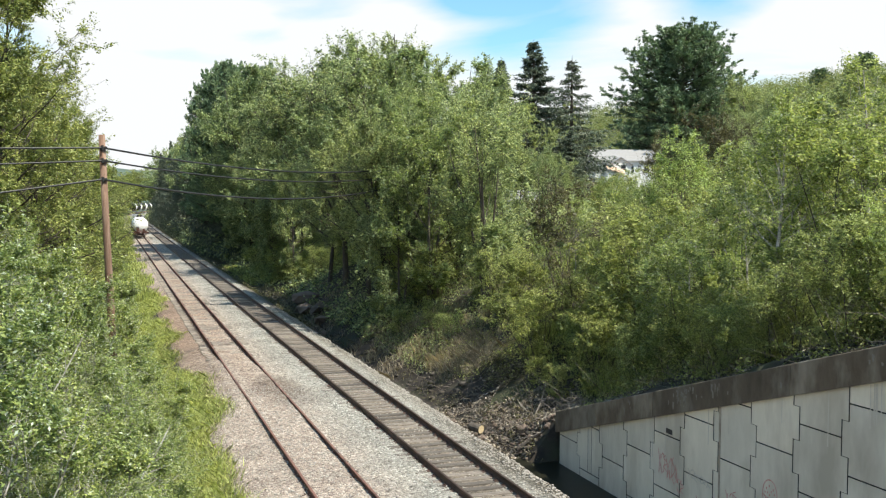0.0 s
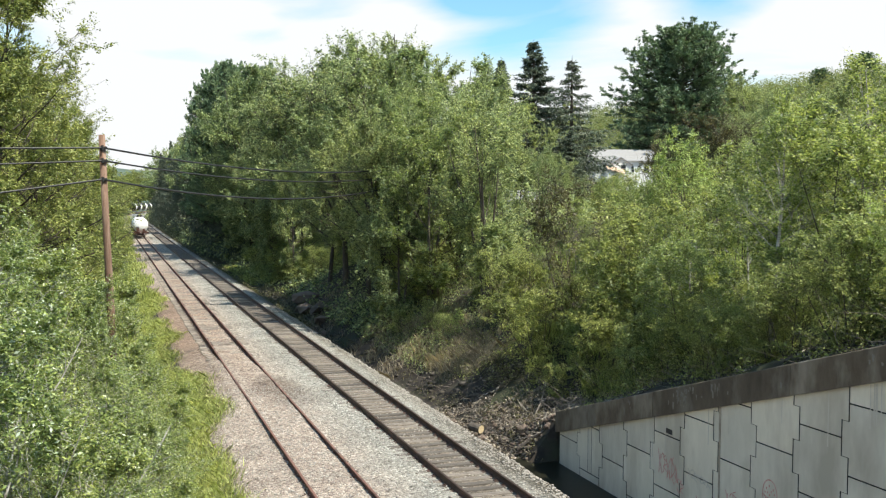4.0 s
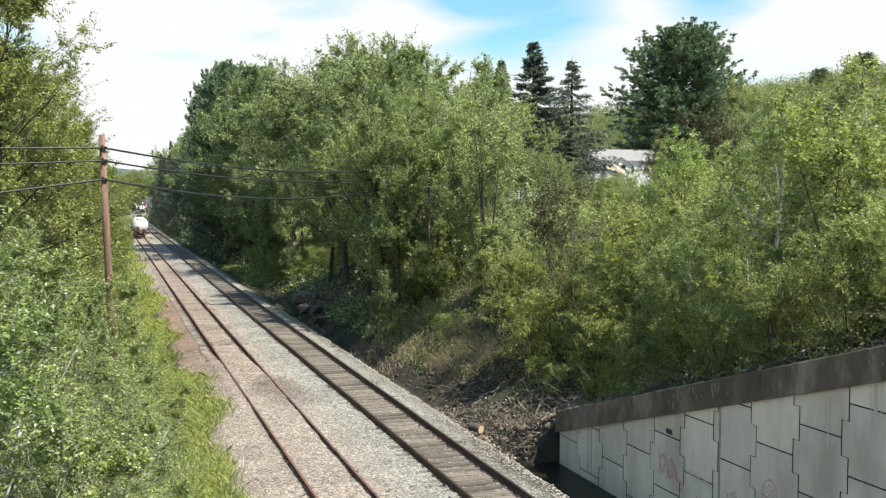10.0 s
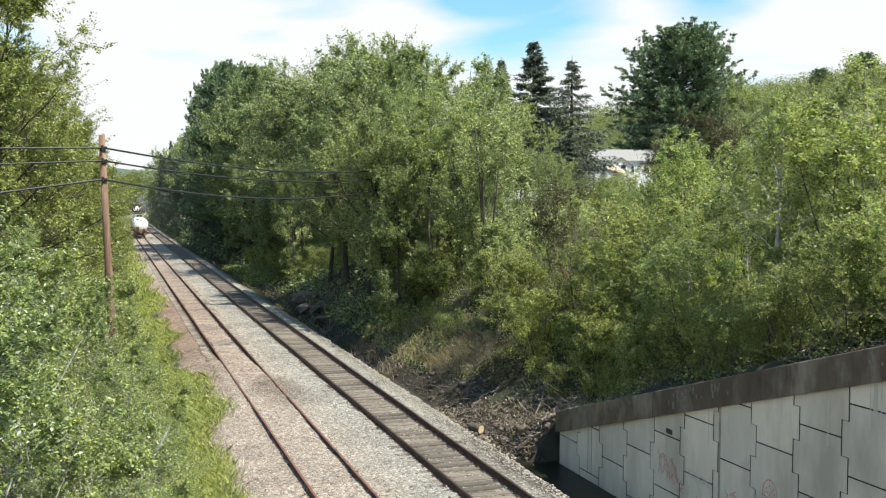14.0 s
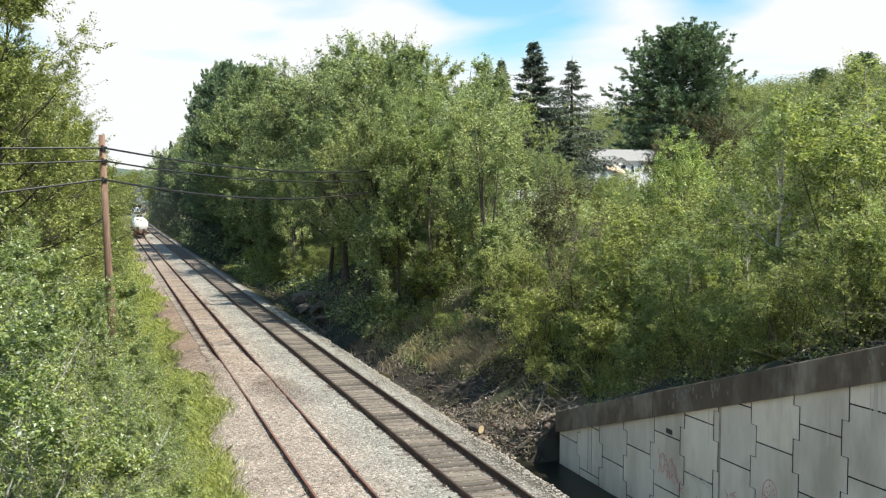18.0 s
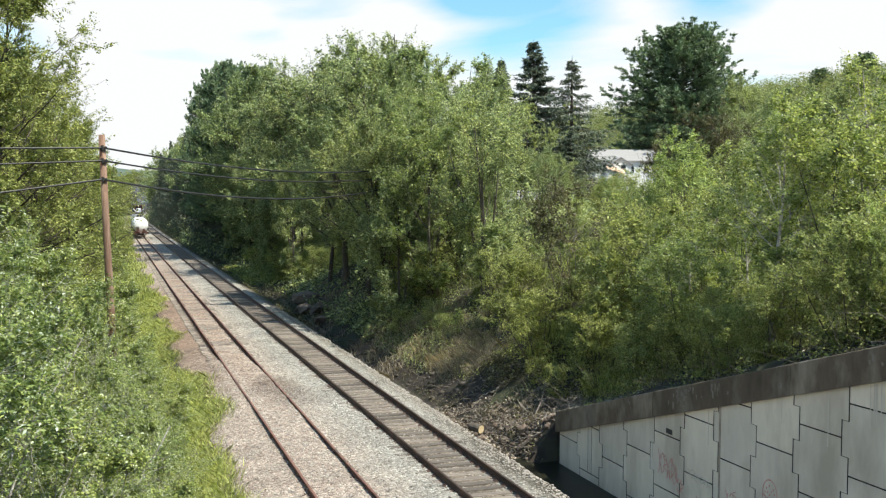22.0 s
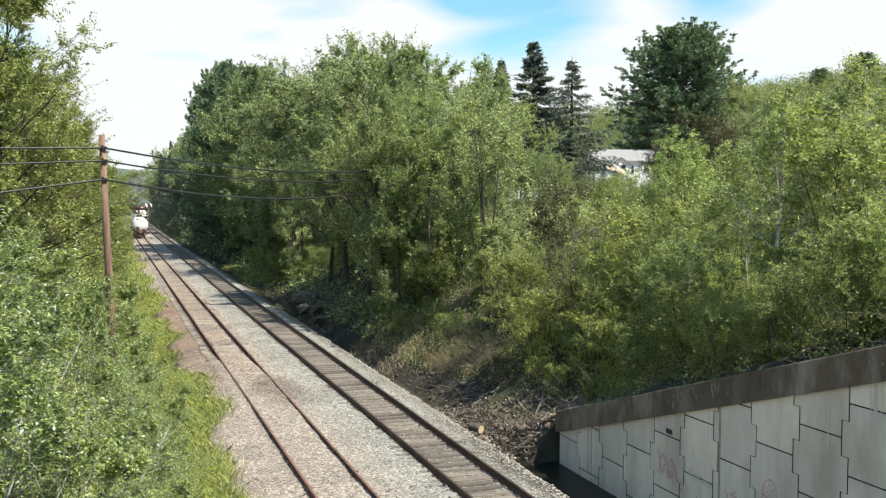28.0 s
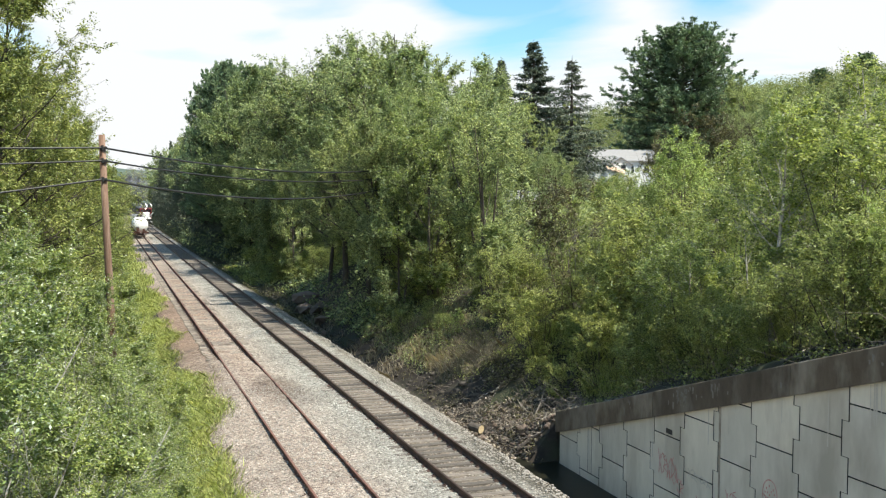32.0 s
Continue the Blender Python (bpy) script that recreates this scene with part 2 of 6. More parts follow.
M["grass"] = foliage("grass_blade", (0.149, 0.191, 0.060), (0.390, 0.458, 0.138), (0.638, 0.661, 0.250), None, 0.35, 0.35)
M["olive_grass"] = foliage("olive_grass", (0.149, 0.155, 0.075), (0.287, 0.293, 0.144), (0.481, 0.462, 0.240), None, 0.3, 0.8)
M["litter"] = foliage("litter", (0.05, 0.038, 0.028), (0.16, 0.127, 0.097), (0.45, 0.385, 0.31), None, 0.1, 1.5)
M["dry_grass"] = foliage("dry_grass", (0.190, 0.150, 0.100), (0.320, 0.265, 0.195), (0.480, 0.410, 0.320), None, 0.25, 1.2)
M["weed"] = foliage("weed", (0.104, 0.124, 0.046), (0.308, 0.349, 0.130), (0.554, 0.584, 0.232), None, 0.5, 0.5)
M["hill_leaf"] = foliage("hill_leaf", (0.166, 0.199, 0.084), (0.216, 0.248, 0.104), (0.275, 0.279, 0.128), None, 0.5, 0.03)
M["twig"] = mottled("twig", (0.035, 0.027, 0.022), (0.26, 0.22, 0.19), 1.2, 0.95, bump=0)
M["bleached_twig"] = mottled("bleached_twig", (0.09, 0.072, 0.058), (0.4, 0.35, 0.29), 1.6, 0.9, bump=0)
M["brown_rock"] = mottled("brown_rock", (0.1, 0.074, 0.057), (0.24, 0.18, 0.142), 2.0, 0.92, bump=0.8, stains=(0.07, 0.06, 0.045), stain_scale=1.0, by_object=0.2)
M["rock"] = mottled("rock", (0.045, 0.036, 0.028), (0.17, 0.145, 0.12), 2.2, 0.92, bump=0.7, stains=(0.05, 0.045, 0.035), stain_scale=1.2, by_object=0.3)


# ---- building helpers ----
class Geo:
    """Collects vertices and faces of one mesh."""

    def __init__(self):
        self.v, self.f = [], []

    def add(self, verts, faces):
        k = len(self.v)
        self.v += [tuple(p) for p in verts]
        self.f += [tuple(i + k for i in f) for f in faces]
        return self

    def box(self, x0, y0, z0, x1, y1, z1, c=0.0, m=None):
        """A box, with its edges along y and z chamfered by c."""
        if c:
            pts = [(x0 + c, z0), (x1 - c, z0), (x1, z0 + c), (x1, z1 - c), (x1 - c, z1), (x0 + c, z1), (x0, z1 - c), (x0, z0 + c)]
        else:
            pts = [(x0, z0), (x1, z0), (x1, z1), (x0, z1)]
        n = len(pts)
        e = min(c, (y1 - y0) / 4)
        rings = [(y0, e), (y0 + e, 0), (y1 - e, 0), (y1, e)] if c else [(y0, 0), (y1, 0)]
        cx, cz = (x0 + x1) / 2, (z0 + z1) / 2
        V = []
        for y, sh in rings:
            for x, z in pts:
                V.append((x - math.copysign(sh, x - cx), y, z - math.copysign(sh, z - cz)))
        F = [tuple(range(n)), tuple(reversed([i + n * (len(rings) - 1) for i in range(n)]))]
        for r in range(len(rings) - 1):
            for i in range(n):
                j = (i + 1) % n
                F.append((r * n + i, (r + 1) * n + i, (r + 1) * n + j, r * n + j))
        if m is not None:
            V = [m @ Vector(p) for p in V]
        return self.add(V, F)

    def tube(self, pts, radii, n=6, cap=True):
        pts = [Vector(p) for p in pts]
        if isinstance(radii, (int, float)):
            radii = [radii] * len(pts)
        V, F = [], []
        ref = Vector((0.31, 0.87, 0.38))
        for i, p in enumerate(pts):
            d = (pts[min(i + 1, len(pts) - 1)] - pts[max(i - 1, 0)]).normalized()
            a = d.cross(ref)
            if a.length < 0.05:
                a = d.cross(Vector((1, 0, 0)))
            a.normalize()
            b = d.cross(a)
            for k in range(n):
                t = 2 * math.pi * k / n
                V.append(p + (a * math.cos(t) + b * math.sin(t)) * radii[i])
        for i in range(len(pts) - 1):
            for k in range(n):
                j = (k + 1) % n
                F.append((i * n + k, i * n + j, (i + 1) * n + j, (i + 1) * n + k))
        if cap:
            F.append(tuple(reversed(range(n))))
            F.append(tuple(range((len(pts) - 1) * n, len(pts) * n)))
        return self.add(V, F)

    def lathe(self, prof, n=24, axis="y", at=(0, 0, 0)):
        """Turns a profile of (radius, place along the axis)."""
        V, F = [], []
        for r, s in prof:
            for k in range(n):
                t = 2 * math.pi * k / n
                c, d = r * math.cos(t), r * math.sin(t)
                V.append(Vector((c, s, d) if axis == "y" else (c, d, s) if axis == "z" else (s, c, d)) + Vector(at))
        for i in range(len(prof) - 1):
            for k in range(n):
                j = (k + 1) % n
                F.append((i * n + k, i * n + j, (i + 1) * n + j, (i + 1) * n + k))
        F.append(tuple(reversed(range(n))))
        F.append(tuple(range((len(prof) - 1) * n, len(prof) * n)))
        return self.add(V, F)

    def mesh(self, name, smooth=False):
        me = bpy.data.meshes.new(name)
        me.from_pydata(self.v, [], self.f)
        if smooth:
            me.shade_smooth()
        me.update()
        return me


def quads(name, verts, faces):
    """A mesh from arrays of vertices (n, 3) and faces (m, k)."""
    me = bpy.data.meshes.new(name)
    me.vertices.add(len(verts))
    me.vertices.foreach_set("co", np.ascontiguousarray(verts, dtype=np.float32).ravel())
    k = faces.shape[1]
    me.loops.add(faces.size)
    me.loops.foreach_set("vertex_index", np.ascontiguousarray(faces, dtype=np.int32).ravel())
    me.polygons.add(len(faces))
    me.polygons.foreach_set("loop_start", np.arange(0, faces.size, k, dtype=np.int32))
    me.update(calc_edges=True)
    return me


def part(name, geo, material, parent=None, label="", smooth=False, kind=""):
    me = geo.mesh(name, smooth) if isinstance(geo, Geo) else geo
    if not me.materials:
        me.materials.append(M[material] if isinstance(material, str) else material)
    ob = new(name, me)
    if parent is not None:
        ob.parent = parent
    return tagged(ob, label, kind=kind)


def thing(name, label, category, group="", kind="", at=None):
    ob = new(name)
    if at is not None:
        ob.matrix_basis = at
    return tagged(ob, label, category, group, kind)


def shared(name, me, parent, m):
    """One more piece on the same mesh."""
    ob = new(name, me)
    ob.parent = parent
    ob.matrix_basis = m
    return ob


# ---- the lie of the land ----
TRACK = [(-40, 9.5), (0, 9.5), (120, 9.5), (220, 9.52), (287, 9.9), (346, 10.3), (400, 10.8), (430, 11.3), (457, 12.6), (473, 14.1), (490, 16.0), (505, 18.6), (520, 22.0), (535, 27.5), (550, 36.0), (565, 46.0), (620, 88.0)]
TY, TX = np.array([a for a, _ in TRACK]), np.array([b for _, b in TRACK])


def main_x(y):
    """Where the middle of the main track lies."""
    y = np.asarray(y, dtype=float)
    acc = 0
    for k, w in ((-14, 0.15), (-7, 0.2), (0, 0.3), (7, 0.2), (14, 0.15)):
        acc = acc + w * np.interp(y + k, TY, TX)
    return acc


def siding_x(y):
    y = np.asarray(y, dtype=float)
    s = (main_x(y + 1) - main_x(y - 1)) / 2
    return main_x(y + s * 3.78) - 3.78 * np.sqrt(1 + s * s)


def blend(a, b, t):
    t = np.clip(t, 0, 1)
    t = t * t * (3 - 2 * t)
    return a + (b - a) * t


def waves(x, y, s):
    return np.sin(x * s + 1.3 * np.sin(y * s * 0.7)) * np.cos(y * s * 1.1 + 0.9 * np.sin(x * s * 0.8))


def cap_top(y):
    """Height of the top of the retaining wall, falling away from the bridge."""
    return 0.52 + (29.72 - y) * 0.2976


def land(x, y):
    """Height of the ground at arrays x, y."""
    off = x - (main_x(y) - 9.5)
    left = blend(-0.62, -0.3, (off - 2.2) / 1.2) + blend(0, 1.4, (1.0 - off) / 9) + blend(0, 9, (-12 - off) / 120)
    bed = np.full_like(off, -0.75)
    ditch = blend(-0.75, -1.3, (off - 11.7) / 1.0)
    rise = np.clip(off - 13.2, 0, None)
    bank = -1.3 + 0.68 * np.minimum(rise, 5) + 0.42 * np.clip(rise - 5, 0, 9) + 0.09 * np.clip(rise - 14, 0, 50)
    low = -1.0 + 0.16 * np.minimum(rise, 12) + 0.2 * np.clip(rise - 12, 0, 38)
    bank = blend(bank, low, (y - 74) / 22)
    behind = cap_top(np.clip(y, -30, 40)) - 0.12 + 0.3 * np.clip(off - 14.5, 0, 10) + 0.06 * np.clip(off - 24.5, 0, 60)
    near = blend(np.where(off < 14.35, np.minimum(behind, -1.3 + 1.3 * rise), behind), bank, (y - 29.9) / 5.5)
    near = np.where((y < 29.9) & (off < 14.35), -1.3, near)
    right = np.where(off > 13.2, near, ditch)
    z = np.where(off < 3.4, left, np.where(off < 11.7, bed, right))
    far = np.hypot(x, y)
    near = blend(1, 0, (y - 100) / 40)
    z = z + near * (0.13 * waves(x, y, 0.9) * (np.abs(off - 8) > 6.5) * (np.abs(off - 14.2) > 1.0) + 0.05 * waves(x, y, 3.1) * (off > 15.5))
    # the valley side and the hills beyond
    side = blend(0, 34, (x - 95) / 170) + blend(0, 24, (x - 210) / 200)
    z = z + side * blend(1, 0.35, (y - 560) / 900) * (1 + 0.06 * waves(x, y, 0.02)) * blend(0, 1, (y + 40) / 200)
    z = z + blend(0, 46, (far - 1100) / 500)
    return z


def put_z(x, y):
    return float(land(np.array([float(x)]), np.array([float(y)]))[0])


def axis_steps(edges):
    out = []
    for (a, b, s) in edges:
        out += list(np.arange(a, b, s))
    return np.array(out + [edges[-1][1]])


def sheet(name, xs, ys, fn):
    X, Y = np.meshgrid(xs, ys)
    Z = fn(X, Y)
    V = np.stack([X.ravel(), Y.ravel(), Z.ravel()], 1)
    nx, ny = len(xs), len(ys)
    i = (np.arange(ny - 1)[:, None] * nx + np.arange(nx - 1)[None, :]).ravel()
    F = np.stack([i, i + 1, i + 1 + nx, i + nx], 1)
    me = quads(name, V, F)
    me.shade_smooth()
    return me


xs = axis_steps([(-2600, -300, 100), (-300, -40, 13), (-40, -4, 1.5), (-4, 11, 0.5), (11, 16, 0.1), (16, 40, 0.6), (40, 120, 4), (120, 600, 16), (600, 2600, 100)])
ys = axis_steps([(-300, -20, 20), (-20, 10, 3), (10, 29.4, 0.5), (29.4, 31, 0.1), (31, 62, 0.5), (62, 140, 1.5), (140, 600, 8), (600, 3200, 60)])
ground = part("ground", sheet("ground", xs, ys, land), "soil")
tagged(ground, "dark earth and leaf litter of a railway cutting, tree shade in its colour", "ground", kind="structure")


def bed_z(x, y):
    off = x - (main_x(y) - 9.5)
    prof_x = [2.7, 3.5, 4.3, 4.9, 5.1, 6.3, 6.55, 7.3, 7.9, 8.2, 8.6, 8.85, 10.15, 10.4, 10.75, 11.25, 11.7, 12.15, 12.6]
    open_z = [-0.8, -0.33, -0.26, -0.22, -0.19, -0.19, -0.2, -0.22, -0.19, -0.16, -0.175, -0.215, -0.215, -0.175, -0.16, -0.22, -0.42, -0.8, -1.5]
    full_z = [-0.8, -0.3, -0.16, -0.1, -0.075, -0.075, -0.1, -0.16, -0.18, -0.16, -0.175, -0.215, -0.215, -0.175, -0.16, -0.22, -0.42, -0.8, -1.5]
    a, b = np.interp(off, prof_x, open_z), np.interp(off, prof_x, full_z)
    z = blend(b, a, (y - 43 + 2.5 * np.sin(x * 2.1)) / 7)
    edge = (np.abs(off - 7.4) < 4.2)
    z = z + (np.abs(off - 5.72) < 1.3) * (0.055 * np.exp(-((y - 43) / 6) ** 2) - 0.045 * np.clip((36 - y) / 5, 0, 1))
    rnd = np.random.default_rng(5).normal(0, 0.013, x.shape)
    near = np.clip((110 - y) / 40, 0, 1)
    return z + near * (rnd + edge * 0.022 * waves(x, y, 1.7) + 0.03 * waves(x, y, 2.3) * (off > 11))


bx = np.arange(2.7, 12.61, 0.1)
bed = part("ballast_bed", sheet("ballast_bed", bx, axis_steps([(8, 70, 0.12), (70, 130, 0.35)]), bed_z), "ballast")
tagged(bed, "grey and pinkish crushed stone ballast", "ballast", kind="structure")


def far_bed(x, y):
    return bed_z(x + main_x(y) - 9.5, y)


def far_bed_mesh():
    ys = axis_steps([(130, 600, 1.2)])
    xs = np.arange(2.7, 12.61, 0.25)
    X, Y = np.meshgrid(xs, ys)
    X = X + main_x(Y) - 9.5
    Z = bed_z(X, Y)
    nx, ny = len(xs), len(ys)
    i = (np.arange(ny - 1)[:, None] * nx + np.arange(nx - 1)[None, :]).ravel()
    return quads("ballast_bed", np.stack([X.ravel(), Y.ravel(), Z.ravel()], 1), np.stack([i, i + 1, i + 1 + nx, i + nx], 1))


tagged(part("ballast_bed", far_bed_mesh(), "ballast"), "grey crushed stone ballast running out of sight", "ballast", kind="structure")


# ---- the two tracks ----
def rail_mesh(path, side, y0, y1, step):
    """A flat-bottom rail swept along the track."""
    prof = [(-0.07, -0.17), (0.07, -0.17), (0.07, -0.155), (0.012, -0.135), (0.012, -0.05), (0.036, -0.04), (0.036, -0.004), (0.03, 0), (-0.03, 0), (-0.036, -0.004), (-0.036, -0.04), (-0.012, -0.05), (-0.012, -0.135), (-0.07, -0.155)]
    ys = np.arange(y0, y1, step)
    n = len(prof)
    V = np.zeros((len(ys) * n, 3))
    s = (path(ys + 0.5) - path(ys - 0.5))
    for k, (a, z) in enumerate(prof):
        w = (side * 0.7525 + a)
        V[k::n, 0] = path(ys) + w / np.sqrt(1 + s * s) + 0.006 * np.sin(ys * 0.41) * (ys < 120)
        V[k::n, 1] = ys - w * s / np.sqrt(1 + s * s)
        V[k::n, 2] = z
    i = np.arange(len(ys) - 1)[:, None] * n
    k = np.arange(n)[None, :]
    F = np.stack([(i + k).ravel(), (i + (k + 1) % n).ravel(), (i + n + (k + 1) % n).ravel(), (i + n + k).ravel()], 1)
    return quads("rail", V, F)


def tie_mesh(seed):
    r = random.Random(seed)
    g = Geo()
    g.box(-1.3, -0.115, -0.18, 1.3, 0.115, 0.0, 0.012)
    g.v = [(x, y + r.uniform(-0.008, 0.008), z + r.uniform(-0.006, 0.004)) for x, y, z in g.v]
    return g.mesh("tie")


def build_track(name, label, path, rail_mat, tie_mat, top, y0, y_parts, seed, pitch):
    r = random.Random(seed)
    t = thing(name, label, "railway track", kind="structure")
    for side in (-1, 1):
        part("rail", rail_mesh(path, side, 4, 600, 1.0), rail_mat, t)
    kinds = [tie_mesh(seed + k) for k in range(5)]
    for me in kinds:
        me.materials.append(M[tie_mat])
    y, n = y0, 0
    rest = Geo()
    plates = Geo()
    while y < 560:
        s = float(path(y + 0.5) - path(y - 0.5))
        m = Matrix.Translation((float(path(y)) + r.uniform(-0.05, 0.05), y, top + r.uniform(-0.012, 0.01))) @ Euler((0, r.uniform(-0.006, 0.006), -math.atan(s) + r.uniform(-0.02, 0.02))).to_matrix().to_4x4()
        if n < 298 and y > y_parts:
            shared("tie", r.choice(kinds), t, m)
            n += 1
            if y < 80:
                for side in (-0.7525, 0.7525):
                    plates.box(side - 0.17, -0.09, -0.004, side + 0.17, 0.09, 0.014, m=m)
                    for dx, dy in ((-0.1, 0.05), (0.1, -0.05)):
                        plates.box(side + dx - 0.016, dy - 0.016, 0.01, side + dx + 0.016, dy + 0.016, 0.05, m=m)
        else:
            me = kinds[0]
            rest.add([m @ v.co for v in me.vertices], [tuple(p.vertices) for p in me.polygons])
        y += pitch * r.uniform(0.95, 1.05)
    part("far_ties", rest, tie_mat, t, kind="stuff")
    if plates.v:
        part("tie_plates", plates, "rail", t, kind="stuff")
    # joint bars on the rails
    for k in range(5):
        for side in (-1, 1):
            yy = 30.5 + 11.9 * k + (5.9 if side > 0 else 0)
            xx = float(path(yy)) + side * 0.7525
            part("joint_bar", Geo().box(xx - 0.034, yy - 0.45, -0.125, xx + 0.034, yy + 0.45, -0.06, 0.008), rail_mat, t)
    return t


build_track("main_track", "main line track with dark rails on wooden ties", main_x, "rail", "tie", -0.172, 12, 12, 3, 0.5)
build_track("siding_track", "old siding track with rusty rails sunk in ballast", siding_x, "rust_rail", "old_tie", -0.178, 12, 20, 9, 0.56)


# ---- retaining wall of interlocking panels ----
WALL_X = 14.24


def panel_mesh(cy, cz, y_end):
    """A cross-shaped panel, cut by the sloping coping above and by the wall's end."""
    g, q, h = 0.010, 0.375, 0.75
    wide, slim = 0.85 - g, 0.65 - g
    out = [(-slim, -h + g), (slim, -h + g), (slim, -q), (wide, -q), (wide, q), (slim, q), (slim, h - g), (-slim, h - g), (-slim, q), (-wide, q), (-wide, -q), (-slim, -q)]
    bm = bmesh.new()
    vs = [bm.verts.new((0, cy + a, cz + b)) for a, b in out]
    bm.faces.new(vs)
    cuts = [((0, 29.62, -0.09), (0, 0.2976, 1.0)), ((0, y_end, 0), (0, 1, 0)), ((0, 0, -1.6), (0, 0, -1)), ((0, 12.6, 0), (0, -1, 0))]
    for co, no in cuts:
        bmesh.ops.bisect_plane(bm, geom=bm.verts[:] + bm.edges[:] + bm.faces[:], plane_co=co, plane_no=no, clear_outer=True)
    if not bm.faces:
        bm.free()
        return None
    ext = bmesh.ops.extrude_face_region(bm, geom=bm.faces[:])
    bmesh.ops.translate(bm, vec=(0.14, 0, 0), verts=[v for v in ext["geom"] if isinstance(v, bmesh.types.BMVert)])
    bmesh.ops.recalc_face_normals(bm, faces=bm.faces)
    edges = [e for e in bm.edges if all(abs(v.co.x) < 1e-4 for v in e.verts)]
    bmesh.ops.bevel(bm, geom=edges, offset=0.006, segments=1, affect="EDGES")
    bm.normal_update()
    for f in bm.faces:
        f.material_index = 0 if abs(f.normal.x) > 0.9 else 1
    me = bpy.data.meshes.new("panel")
    me.materials.append(M["concrete"])
    me.materials.append(M["joint"])
    bm.to_mesh(me)
    bm.free()
    return me


M["red_scrawl"] = mottled("red_scrawl", (0.5, 0.19, 0.16), (0.66, 0.45, 0.4), 14, 0.9, bump=0)
M["lime"] = mottled("lime_run", (0.12, 0.105, 0.085), (0.27, 0.25, 0.215), 9, 0.9, bump=0)
M["brown_stain"] = mottled("brown_stain", (0.26, 0.22, 0.165), (0.46, 0.41, 0.33), 5, 0.9, bump=0)
M["streak"] = mottled("rain_streak", (0.5, 0.475, 0.4), (0.64, 0.61, 0.53), 6, 0.9, bump=0, stretch=(1, 1, 0.4))


def ribbon(g, pts, w):
    """A painted stroke on the wall face, through points of (y, z)."""
    lift = WALL_X - 0.004 - 0.006 * ((pts[0][0] * 97.7 + pts[0][1] * 31.3) % 1)
    V = []
    for i, (y, z) in enumerate(pts):
        x = lift - 0.0004 * i
        a, b = pts[max(i - 1, 0)], pts[min(i + 1, len(pts) - 1)]
        dy, dz = b[0] - a[0], b[1] - a[1]
        l = math.hypot(dy, dz) or 1.0
        V += [(x, y - dz / l * w, z + dy / l * w), (x, y + dz / l * w, z - dy / l * w)]
    return g.add(V, [(2 * i, 2 * i + 1, 2 * i + 3, 2 * i + 2) for i in range(len(pts) - 1)])


